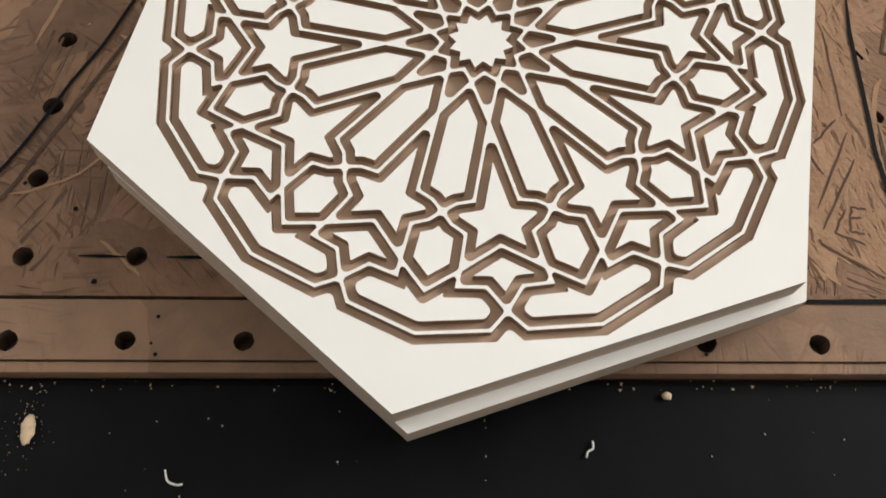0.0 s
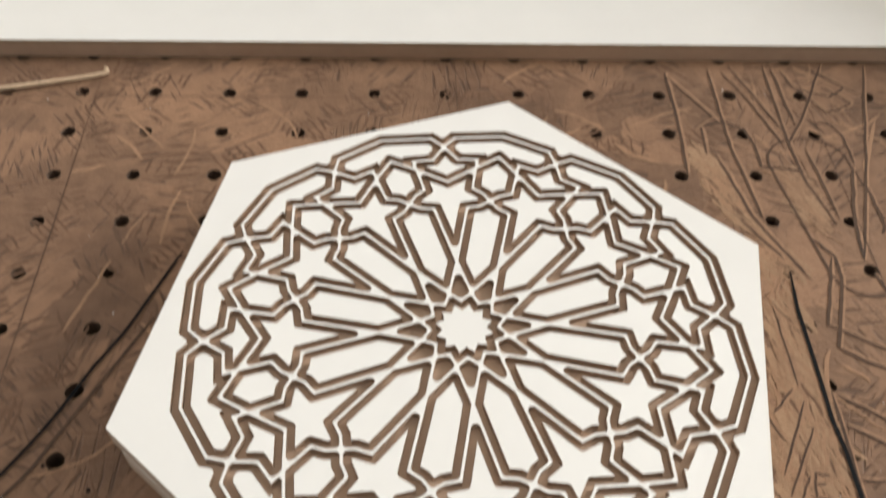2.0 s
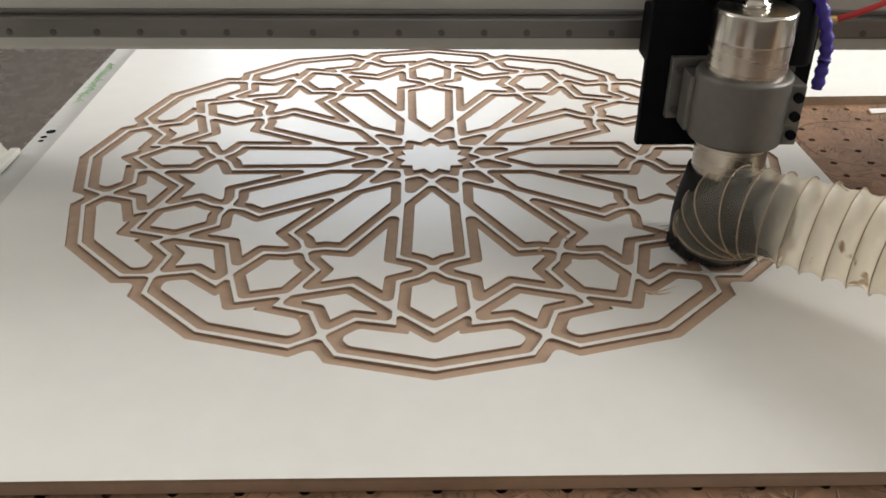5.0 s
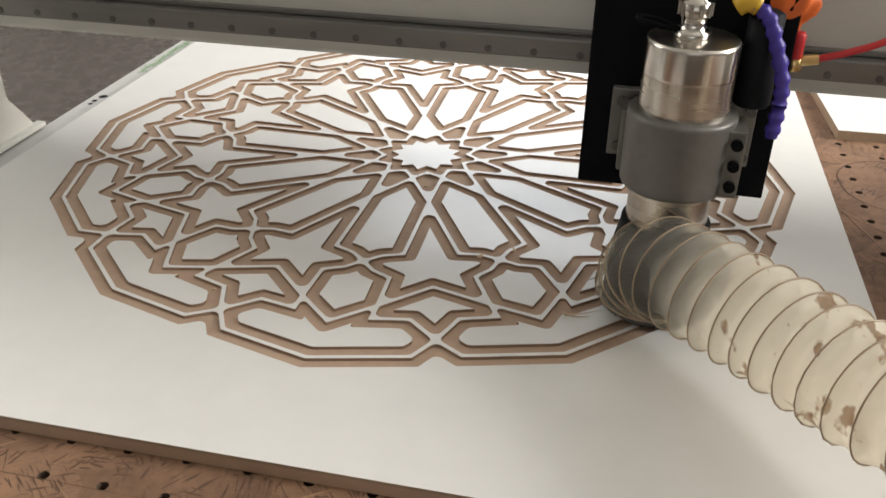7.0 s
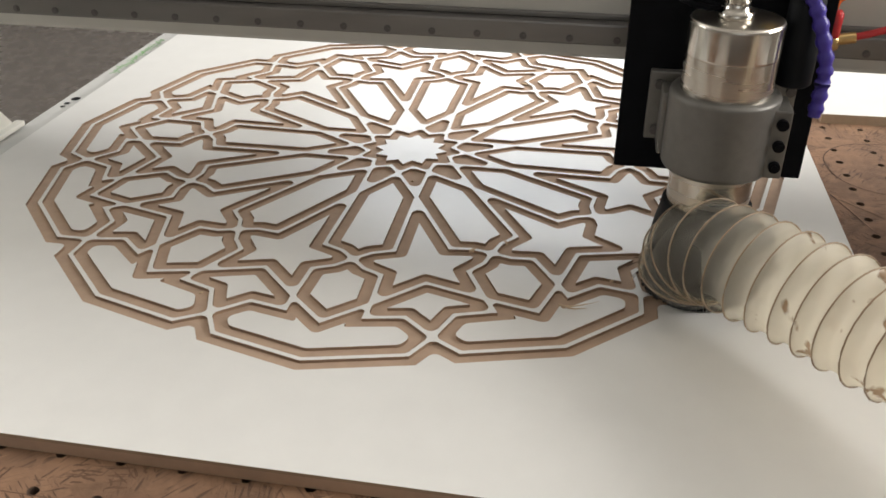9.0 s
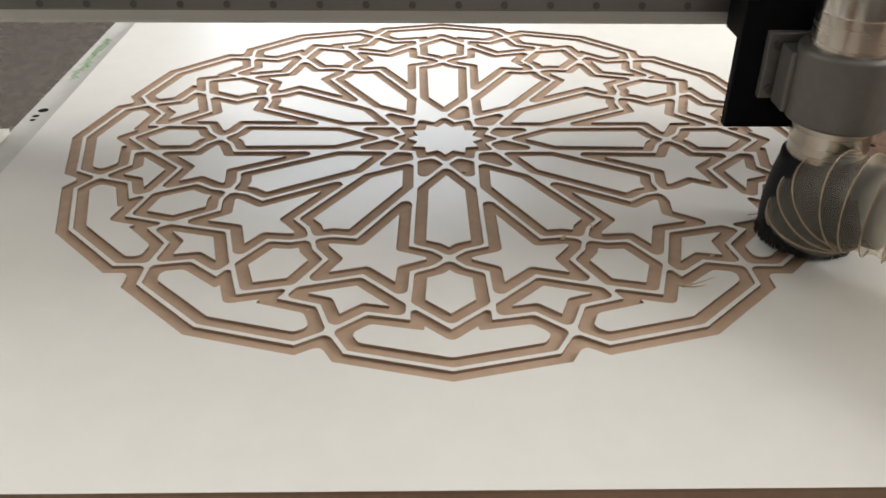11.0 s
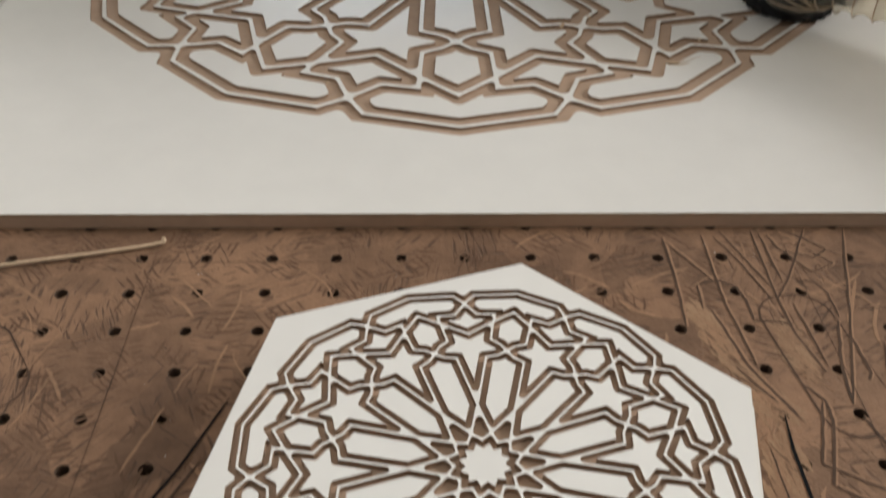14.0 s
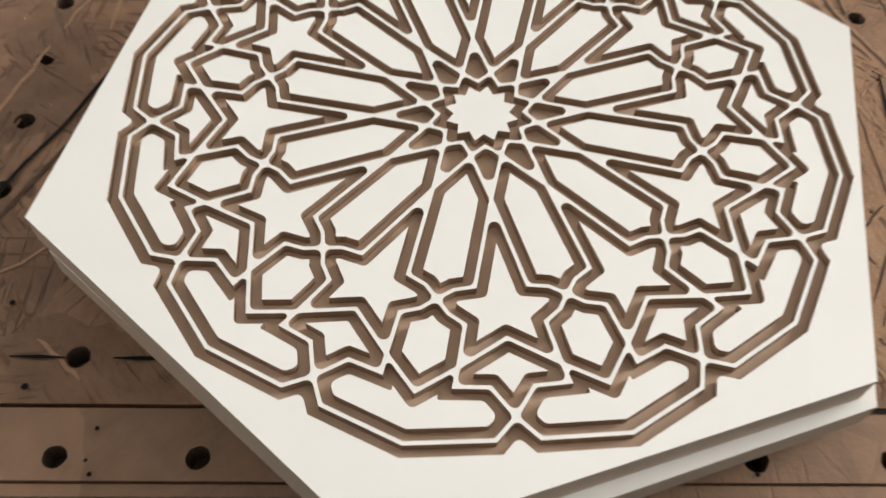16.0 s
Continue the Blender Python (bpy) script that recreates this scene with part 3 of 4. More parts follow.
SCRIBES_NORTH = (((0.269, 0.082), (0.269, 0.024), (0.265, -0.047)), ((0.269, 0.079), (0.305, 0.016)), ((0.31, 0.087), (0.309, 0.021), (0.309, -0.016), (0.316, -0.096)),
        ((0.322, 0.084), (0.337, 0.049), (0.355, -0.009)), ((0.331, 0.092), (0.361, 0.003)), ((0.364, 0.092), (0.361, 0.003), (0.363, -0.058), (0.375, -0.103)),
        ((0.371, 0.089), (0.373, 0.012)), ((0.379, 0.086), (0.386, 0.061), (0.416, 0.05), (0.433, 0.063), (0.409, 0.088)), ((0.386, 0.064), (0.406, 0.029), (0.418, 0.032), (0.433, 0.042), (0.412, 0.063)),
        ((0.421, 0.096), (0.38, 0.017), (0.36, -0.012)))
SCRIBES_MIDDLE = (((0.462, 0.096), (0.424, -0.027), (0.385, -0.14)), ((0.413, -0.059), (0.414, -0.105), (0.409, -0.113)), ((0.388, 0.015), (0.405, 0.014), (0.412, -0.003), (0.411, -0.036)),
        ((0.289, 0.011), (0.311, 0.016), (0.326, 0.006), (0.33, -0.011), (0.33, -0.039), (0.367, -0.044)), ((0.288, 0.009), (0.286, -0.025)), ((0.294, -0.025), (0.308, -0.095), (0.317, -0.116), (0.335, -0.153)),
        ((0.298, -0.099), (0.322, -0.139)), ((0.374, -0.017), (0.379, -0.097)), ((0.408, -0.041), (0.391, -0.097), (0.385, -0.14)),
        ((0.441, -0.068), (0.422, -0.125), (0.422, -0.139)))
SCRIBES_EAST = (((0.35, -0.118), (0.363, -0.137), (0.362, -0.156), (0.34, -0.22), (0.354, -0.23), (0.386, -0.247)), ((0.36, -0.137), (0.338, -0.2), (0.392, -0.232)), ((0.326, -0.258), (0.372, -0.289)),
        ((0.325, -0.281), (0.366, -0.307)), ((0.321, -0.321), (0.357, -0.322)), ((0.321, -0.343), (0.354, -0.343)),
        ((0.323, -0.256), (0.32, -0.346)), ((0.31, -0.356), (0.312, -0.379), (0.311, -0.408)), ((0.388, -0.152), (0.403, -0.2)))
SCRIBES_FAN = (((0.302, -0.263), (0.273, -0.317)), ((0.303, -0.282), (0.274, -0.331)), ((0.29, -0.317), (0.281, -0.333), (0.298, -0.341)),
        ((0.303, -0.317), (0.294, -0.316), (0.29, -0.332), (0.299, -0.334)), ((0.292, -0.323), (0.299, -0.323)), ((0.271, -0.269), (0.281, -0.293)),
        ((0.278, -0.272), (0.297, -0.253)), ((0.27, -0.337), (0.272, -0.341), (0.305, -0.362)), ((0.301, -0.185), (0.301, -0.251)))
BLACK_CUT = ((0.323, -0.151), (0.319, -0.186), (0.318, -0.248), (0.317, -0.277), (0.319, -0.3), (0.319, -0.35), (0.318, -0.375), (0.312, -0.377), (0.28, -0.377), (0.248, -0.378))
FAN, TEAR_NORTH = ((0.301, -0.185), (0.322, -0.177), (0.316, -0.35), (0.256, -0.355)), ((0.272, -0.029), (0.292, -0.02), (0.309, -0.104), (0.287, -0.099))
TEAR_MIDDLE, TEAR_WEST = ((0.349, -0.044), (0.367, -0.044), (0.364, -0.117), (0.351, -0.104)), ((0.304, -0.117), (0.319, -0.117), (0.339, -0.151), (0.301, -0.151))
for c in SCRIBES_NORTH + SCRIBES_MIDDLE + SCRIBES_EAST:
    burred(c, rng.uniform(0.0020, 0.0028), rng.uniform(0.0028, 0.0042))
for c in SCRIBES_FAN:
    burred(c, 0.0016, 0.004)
for _ in range(60):
    x, y = (rng.uniform(0.40, 1.4), rng.uniform(-0.35, 0.09)) if rng.random() < 0.5 else (rng.uniform(0.73, 1.42), rng.uniform(0.1, 1.15))
    a, ln = rng.choice((1.2, 1.9, 2.35, 0.8, 0.05)), rng.uniform(0.05, 0.2)
    burred([(x, y), (x + math.cos(a) * ln, min(y + math.sin(a) * ln, 0.095) if x < 0.73 else y + math.sin(a) * ln)], rng.uniform(0.0012, 0.0022), rng.uniform(0.002, 0.004))
soft.append(([(-0.40, 0.046), (-0.2, 0.046), (0.10, 0.045)], 0.0012))
for y in (-0.282, -0.292, -0.300):
    soft.append(([(-0.188, y), (-0.17, y), (-0.150, y - 0.001)], 0.0014))
# old part outlines
for cx, cy, w, h, r, turn in ((0.38, -0.09, 0.07, 0.17, 0.03, 0.15), (0.92, 0.95, 0.34, 0.20, 0.09, 0.1), (1.05, 0.62, 0.26, 0.17, 0.07, -0.2), (0.86, 0.34, 0.2, 0.3, 0.05, 0.2),
                              (-0.40, -0.12, 0.16, 0.11, 0.03, 0.6), (0.62, -0.16, 0.2, 0.12, 0.05, -0.3)):
    pts = []
    for k in range(41):
        a = 2 * math.pi * k / 40
        c, s = math.cos(a), math.sin(a)
        px, py = (w / 2 - r) * (1 if c > 0 else -1) + r * c, (h / 2 - r) * (1 if s > 0 else -1) + r * s
        pts.append((cx + px * math.cos(turn) - py * math.sin(turn), cy + px * math.sin(turn) + py * math.cos(turn)))
    thin.append((pts, 0.0019))
wide.append(([(p.x, p.y) for p in spline([(-0.30, -0.372, 0), (-0.239, -0.327, 0), (-0.213, -0.291, 0), (-0.196, -0.258, 0), (-0.185, -0.233, 0), (-0.17, -0.205, 0), (-0.157, -0.173, 0), (-0.14, -0.13, 0)], 24)], 0.0024))
thin.append(([(p.x, p.y) for p in spline([(-0.27, -0.37, 0), (-0.235, -0.341, 0), (-0.211, -0.313, 0), (-0.197, -0.285, 0), (-0.175, -0.24, 0), (-0.151, -0.191, 0)], 24)], 0.0026))
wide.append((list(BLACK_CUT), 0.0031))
wide.append(([(-0.162, -0.3515), (-0.148, -0.3515), (-0.135, -0.352)], 0.0022))
wide.append(([(-0.112, -0.352), (-0.1, -0.352), (-0.06, -0.352)], 0.0022))
for x in (0.074, 0.392, 0.71, -0.245):
    thin.append(([(x, -0.37), (x + 0.001, -0.1), (x, 0.099)], 0.0009))


def torn_patch(corners, count, angle, spread, length):
    """Pale torn fibres over a four-cornered patch of the board."""
    a, b, c, d = (Vector(p) for p in corners)
    for _ in range(count):
        u, w = rng.random(), rng.random()
        p = (a.lerp(b, u)).lerp(d.lerp(c, u), w)
        pts = stroke(p.x, p.y, angle + rng.gauss(0, spread), length * rng.uniform(0.4, 1.3), rng.uniform(-0.3, 0.3), 5, 0.0008)
        if len(pts) > 2:
            pick = rng.random()
            (torn if pick < 0.62 else tan if pick < 0.92 else soft).append((pts, rng.uniform(0.0024, 0.0062) if pick < 0.45 else rng.uniform(0.0010, 0.0026)))


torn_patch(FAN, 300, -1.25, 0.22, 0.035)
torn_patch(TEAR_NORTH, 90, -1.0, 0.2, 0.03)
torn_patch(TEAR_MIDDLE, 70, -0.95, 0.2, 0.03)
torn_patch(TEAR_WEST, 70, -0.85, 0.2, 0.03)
ribbons("worn_mark", soft, SOFT, "soft brown worn marks", 0.0001)
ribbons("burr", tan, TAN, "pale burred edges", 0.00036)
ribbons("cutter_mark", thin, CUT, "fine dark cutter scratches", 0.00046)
ribbons("cutter_mark", wide, BLACK, "deep black cut lines", 0.0009)
ribbons("torn_fibre", torn, TORN, "torn pale fibres", 0.00024)

r = random.Random(21)
# Nail holes are flat black discs; the shade inside is in their colour.
for k in range(16):
    x, y, s = r.uniform(-0.3, 0.5), (r.uniform(-0.41, -0.382) if k % 2 else r.uniform(-0.37, -0.30)), r.uniform(0.0009, 0.0019)
    bm = bmesh.new()
    bmesh.ops.create_circle(bm, cap_ends=True, segments=9, radius=s, matrix=Matrix.Translation((x, y, BED + 0.0011)))
    part("nail_hole", bm, BLACK, spoilboard, "small dark nail hole")

# ---- large panel ----
PC, PR = (0.0696, 0.8440), 0.5762
large_panel = thing("carved_panel", "large white melamine MDF board with a carved twelve-fold star rosette", "carved panel", at=(*PC, BED))
outline = [Vector((x - PC[0], y - PC[1])) for x, y in ((PANEL[0], PANEL[2]), (PANEL[1], PANEL[2]), (PANEL[1], PANEL[3]), (PANEL[0], PANEL[3]))]
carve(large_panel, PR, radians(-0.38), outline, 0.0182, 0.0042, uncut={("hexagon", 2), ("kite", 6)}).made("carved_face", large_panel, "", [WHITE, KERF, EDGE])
core = part("core", box(bmesh.new(), outline[0].x, outline[1].x, outline[0].y, outline[2].y, 0.0, 0.0140), MDF, large_panel, "brown MDF core")

for a, r, size, seed in ((26.0, 0.592, 0.0045, 1), (34.5, 0.585, 0.0040, 2), (156, 0.66, 0.0045, 3), (44, 0.84, 0.0035, 4), (47, 0.86, 0.0030, 5), (13, 0.20, 0.0022, 6), (-20, 0.86, 0.0020, 7)):
    bm = bmesh.new()
    bmesh.ops.create_icosphere(bm, subdivisions=2, radius=1.0)
    for q in bm.verts:
        w = 1 + 0.5 * noise.noise(q.co * 2.3 + Vector((seed, 0, 0)))
        q.co = Vector((size * q.co.x * w * 1.5, size * q.co.y * w * 0.7, size * q.co.z * 0.6))
    chip = tagged(part("mdf_crumb", bm, CHIP, None, "", True), "brown MDF crumb stuck in a carved groove", "crumb", "crumbs on the panel")
    chip.location = (PC[0] + PR * r * math.sin(radians(a)), PC[1] - PR * r * math.cos(radians(a)), BED + 0.0140 + size * 0.6)
    chip.rotation_euler.z = seed

for line in ([(0.342, 0.424, 0.8195), (0.352, 0.419, 0.8215), (0.368, 0.423, 0.8225), (0.390, 0.433, 0.8240)], [(0.346, 0.422, 0.8195), (0.360, 0.417, 0.8205), (0.376, 0.421, 0.8205)]):
    sliver = part("torn_sliver", tube(spline([Vector(p) for p in line], 14), lambda i: 0.0016 * (1 - i / 16), 6), CHIP, None, "", True)
    tagged(sliver, "thin torn MDF sliver curling over the carved panel", "sliver", "slivers on the panel")

# ---- stack of hexagonal boards ----
HC, HR = (0.0653, -0.2375), 0.2229


def hexagon(radius, turn=0.0):
    return ccw([Vector((radius * math.sin(radians(a)), -radius * math.cos(radians(a)))) for a in (-71.94 + turn + 60 * i for i in range(6))])


def hexagonal_board(name, label, at, turn, carved):
    board = thing(name, label, "carved board", "stack of hexagonal boards", at=at)
    ring = hexagon(HR, turn)
    if carved:
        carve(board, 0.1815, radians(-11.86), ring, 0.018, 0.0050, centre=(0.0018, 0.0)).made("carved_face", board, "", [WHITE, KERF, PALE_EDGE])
        rel = Relief()
        rel.top([ring], 0.0130, slot=1)
    else:
        rel = Relief()
        rel.top([ring], 0.0178)
    rel.wall(ring, 0.0, 0.0130 if carved else 0.0178, slot=2)
    rel.made("core", board, "", [WHITE, MDF, PALE_EDGE])
    return board


hexagonal_board("hexagonal_board", "white hexagonal MDF board lowest in the stack", (HC[0] + 0.010, HC[1] + 0.002, BED), 1.2, False)
hexagonal_board("hexagonal_board", "white hexagonal MDF board in the middle of the stack", (HC[0] + 0.006, HC[1] - 0.005, BED + 0.018), 0.4, False)
hexagonal_board("hexagonal_board", "white hexagonal board with a carved star rosette atop the stack", (*HC, BED + 0.036), 0.0, True)

# ---- gantry ----
gantry = thing("gantry", "grey-white steel gantry beam with a dark linear rail", "gantry")
box_part("beam", (-0.72, 1.56, 0.180, 0.42, 1.0415, 1.40), PAINT, gantry, "", 0.006)
rail = box_part("rail", (-0.70, 1.54, 0.152, 0.1805, 1.068, 1.0965), RAIL, gantry, "dark linear rail", 0.003)
box_part("cover_strip", (-0.70, 1.54, 0.170, 0.1803, 1.0972, 1.103), RAIL, gantry, "thin dark edge strip", 0.001)
bolt_mesh = None
for k in range(-6, 28):
    bm = bmesh.new()
    rod(bm, (0, 0, 0), (0, -0.0012, 0), 0.0048, 14)
    rod(bm, (0, -0.001, 0), (0, -0.0022, 0), 0.0026, 6)
    if bolt_mesh is None:
        b = part("bolt", bm, BOLT, gantry, "dark round rail bolt")
        bolt_mesh = b.data
    else:
        bm.free()
        b = new("bolt", bolt_mesh)
        b.parent = gantry
    b.location = (-0.2815 + 0.0605 * k, 0.152, 1.0766)


def side_plate(x0, x1):
    bm = bmesh.new()
    prof = [(-0.16, 0.705), (0.352, 0.705), (0.347, 0.800), (0.318, 0.838), (0.286, 0.877), (0.287, 1.0), (0.33, 1.2), (0.44, 1.40), (0.0, 1.40), (-0.06, 1.2), (-0.10, 1.0)]
    a = [bm.verts.new((x0, y, z)) for y, z in prof]
    b = [bm.verts.new((x1, y, z)) for y, z in prof]
    bm.faces.new(a), bm.faces.new(b[::-1])
    for i in range(len(prof)):
        j = (i + 1) % len(prof)
        bm.faces.new((a[i], b[i], b[j], a[j]))
    bmesh.ops.recalc_face_normals(bm, faces=bm.faces)
    bmesh.ops.bevel(bm, geom=list(bm.edges), offset=0.004, segments=2, affect="EDGES")
    return bm


part("side_leg", side_plate(-0.745, -0.660), LEG, gantry, "white painted gantry leg")
part("side_leg", side_plate(1.545, 1.62), LEG, gantry, "white painted gantry leg")
box_part("wiper", (-0.664, -0.647, 0.05, 0.350, 0.803, 0.812), LEG, gantry, "", 0.002)

# ---- spindle carriage (x, y from the dust shoe's rim, z from the floor) ----
carriage = thing("spindle_carriage", "router spindle on a black mounting plate with a black dust shoe", "router spindle")
AX, AY = 0.0710, -0.006
box_part("mounting_plate", (-0.040, 0.185, 0.058, 0.074, 0.945, 1.40), BLACK, carriage, "black steel mounting plate", 0.002)
box_part("slider", (-0.030, 0.175, 0.0745, 0.150, 1.05, 1.125), BLACK, carriage, "black rail slider block", 0.004)
box_part("slider", (-0.030, 0.175, 0.0745, 0.150, 1.25, 1.33), BLACK, carriage, "black rail slider block", 0.004)
spindle = part("spindle_body", lathe([(0.046, 0.930), (0.0475, 0.934), (0.0475, 0.936), (0.0475, 0.982), (0.0475, 0.984), (0.0495, 0.985), (0.0495, 0.987), (0.0495, 1.1525), (0.0495, 1.1545), (0.0485, 1.1565), (0.0475, 1.157), (0.018, 1.1575)], 64, (AX, AY, 0)), BRUSHED, carriage, "brushed steel spindle motor", True)
part("polished_band", lathe([(0.0497, 1.118), (0.0501, 1.119), (0.0501, 1.1205), (0.0501, 1.1515), (0.0501, 1.153), (0.0497, 1.1552)], 64, (AX, AY, 0)), STEEL, spindle, "polished steel band", True)
conn = part("connector", lathe([(0.019, 1.157), (0.019, 1.164), (0.014, 1.165), (0.014, 1.180), (0.016, 1.181), (0.016, 1.196), (0.011, 1.197), (0.011, 1.23)], 24, (AX - 0.003, AY, 0)), STEEL, spindle, "ribbed steel connector", True)
for k in range(10):
    a = 2 * math.pi * k / 10
    kx, ky = AX - 0.003 + 0.0165 * math.cos(a), AY + 0.0165 * math.sin(a)
    part("knurl", rod(bmesh.new(), (kx, ky, 1.181), (kx, ky, 1.195), 0.0022, 6), STEEL, conn)
part("power_cable", tube(spline([(AX - 0.003, AY, 1.225), (AX - 0.003, AY + 0.005, 1.27), (AX + 0.01, AY + 0.03, 1.33), (AX + 0.02, 0.10, 1.42)], 20), 0.009, 12), BLACK_MATT, carriage, "black power cable", True)
# clamp
clamp = part("clamp", lathe([(0.0500, 0.986), (0.0590, 0.987), (0.0605, 0.990), (0.0605, 0.993), (0.0605, 1.070), (0.0605, 1.073), (0.0590, 1.076), (0.0500, 1.077)], 64, (AX, AY, 0)), ALU, carriage, "cast aluminium spindle clamp", True)
bm = bmesh.new()
box(bm, -0.0085, 0.050, 0.046, 0.0575, 0.990, 1.0755, 0.002)
box(bm, 0.005, 0.050, 0.000, 0.040, 0.990, 1.066, 0.004)
part("flange", bm, ALU, clamp)
box_part("flange", (0.098, 0.158, 0.046, 0.0575, 0.990, 1.0755), ALU, clamp)
box_part("ear", (0.112, 0.1405, -0.040, 0.010, 0.988, 1.068), ALU, clamp)
for z in (1.003, 1.028, 1.053):
    bm = bmesh.new()
    rod(bm, (0.131, -0.039, z), (0.131, -0.0455, z), 0.0064, 16)
    rod(bm, (0.131, -0.043, z), (0.131, -0.0465, z), 0.0036, 6)
    part("clamp_screw", bm, BLACK, clamp, "black socket screw")
for x in (0.000, 0.148):
    for z in (1.003, 1.060):
        bm = bmesh.new()
        rod(bm, (x + 0.003, 0.046, z), (x + 0.003, 0.0415, z), 0.0058, 16)
        part("clamp_bolt", bm, BOLT, clamp, "small steel bolt")
# dust shoe
shoe = part("dust_shoe", lathe([(0.0620, 0.826), (0.0630, 0.850), (0.0625, 0.870), (0.0580, 0.905), (0.0530, 0.928), (0.0520, 0.938), (0.0475, 0.939)], 56, (AX, AY, 0)), BLACK_MATT, carriage, "black rubber dust shoe", True)
bm = bmesh.new()
rb = random.Random(3)
for k in range(420):
    a = 2 * math.pi * k / 420
    r0, r1 = 0.0610 + rb.uniform(-0.002, 0.001), 0.0620 + rb.uniform(-0.003, 0.002)
    da = rb.uniform(-0.03, 0.03)
    rod(bm, (AX + r0 * math.cos(a), AY + r0 * math.sin(a), 0.836), (AX + r1 * math.cos(a + da), AY + r1 * math.sin(a + da), 0.8188 + rb.uniform(0, 0.002)), 0.0009, 3)
part("brush", bm, BRISTLE, shoe, "stiff black brush skirt")
for k in range(7):
    a = math.pi + rb.uniform(-0.5, 0.9)
    r1 = 0.072 + rb.uniform(0.002, 0.012)
    bm = rod(bmesh.new(), (AX + 0.060 * math.cos(a), AY + 0.060 * math.sin(a), 0.838 + rb.uniform(0, 0.02)), (AX + r1 * math.cos(a + 0.1), AY + r1 * math.sin(a), 0.826 + rb.uniform(0, 0.025)), 0.0004, 4)
    part("stray_bristle", bm, BRISTLE, shoe)
part("port", tube(spline([(0.058, -0.030, 0.858), (0.059, -0.052, 0.866), (0.062, -0.062, 0.888), (0.080, -0.080, 0.908), (0.112, -0.112, 0.913)], 14), 0.0475, 32), BLACK_MATT, shoe, "black hose port", True)
part("cutter", lathe([(0.003, 0.8132), (0.003, 0.90), (0.012, 0.905), (0.014, 0.935)], 16, (AX, AY, 0)), STEEL, carriage, "steel router bit", True)
# services beside the spindle
loc = spline([(0.128, 0.018, 1.19), (0.145, 0.010, 1.178), (0.158, 0.004, 1.150), (0.170, 0.0, 1.113), (0.172, 0.0, 1.082), (0.170, -0.002, 1.050)], 44)
part("coolant_hose", tube(loc, lambda i: 0.0088 if i % 4 in (1, 2) else 0.0068, 14), BLUE, carriage, "segmented violet-blue coolant hose", True)
part("hose_clip", tube(spline([(0.112, 0.02, 1.185), (0.122, 0.019, 1.192), (0.134, 0.018, 1.188)], 6), 0.0105, 14), YELLOW, carriage, "yellow hose clip", True)
part("air_cylinder", lathe([(0.018, 1.075), (0.021, 1.078), (0.021, 1.14), (0.019, 1.145), (0.019, 1.178), (0.012, 1.182)], 24, (0.146, 0.03, 0)), BLACK_MATT, carriage, "black air cylinder", True)
valve = part("valve", lathe([(0.009, 1.098), (0.010, 1.100), (0.010, 1.112), (0.007, 1.114)], 18, (0.194, 0.095, 0)), BRASS, carriage, "brass air valve", True)
part("valve_lever", lathe([(0.006, 1.112), (0.0075, 1.114), (0.0078, 1.140), (0.005, 1.144)], 16, (0.194, 0.092, 0)), RED, valve, "red valve lever", True)
bm = bmesh.new()
rod(bm, (0.186, 0.094, 1.107), (0.220, 0.094, 1.113), 0.0065, 14)
part("fitting", bm, BRASS, valve, "brass fitting")
part("air_tube", tube(spline([(0.218, 0.094, 1.113), (0.25, 0.092, 1.124), (0.30, 0.10, 1.145), (0.38, 0.13, 1.20), (0.40, 0.16, 1.32)], 30), 0.0042, 12), RED, carriage, "red air tube", True)
# wrapped bag
bm = bmesh.new()
bmesh.ops.create_icosphere(bm, subdivisions=4, radius=1.0)
for v in bm.verts:
    d = v.co.copy()
    w = 1 + 0.22 * noise.noise(d * 2.2) + 0.10 * noise.noise(d * 6)
    v.co = Vector((0.168 + 0.036 * d.x * w, 0.072 + 0.016 * d.y * w, 1.188 + 0.045 * d.z * w))
part("wrapped_bag", bm, ORANGE, carriage, "crumpled orange bag tied round a fitting", True)
pts = [Vector((0.030 + 0.020 * math.cos(a), -0.003 + 0.012 * math.sin(a), 1.1695 - 0.004 * math.cos(a))) for a in (2 * math.pi * k / 24 for k in range(25))]
part("lifting_eye", tube(pts, 0.003, 8, cap=False), BLACK, carriage, "small dark wire loop", True)

# ---- suction hose ----
suction = thing("suction_hose", "translucent cream corrugated suction hose with brown dust stains", "hose")
HOSE_LINE = spline([(0.060, -0.050, 0.862), (0.060, -0.056, 0.884), (0.070, -0.072, 0.906), (0.100, -0.106, 0.914), (0.145, -0.149, 0.916), (0.183, -0.187, 0.917), (0.221, -0.233, 0.920),
                    (0.30, -0.33, 0.935), (0.42, -0.44, 0.985), (0.62, -0.56, 1.12)], 700)
stations = [0.0]
for a, b in zip(HOSE_LINE, HOSE_LINE[1:]):
    stations.append(stations[-1] + (b - a).length)
PITCH, HOSE_R = 0.0300, 0.0610


def turns(s):
    """Turns of the spiral up to s metres along the hose: bunched up at the bend by the dust shoe."""
    return s / PITCH + 3.0 * (1 - math.exp(-s / 0.045))


frames = []
for i, p in enumerate(HOSE_LINE):
    d = (HOSE_LINE[min(i + 1, 700)] - HOSE_LINE[max(i - 1, 0)]).normalized()
    side = d.cross(Vector((0, 0, 1))).normalized()
    frames.append((side, side.cross(d)))
v, f = [], []
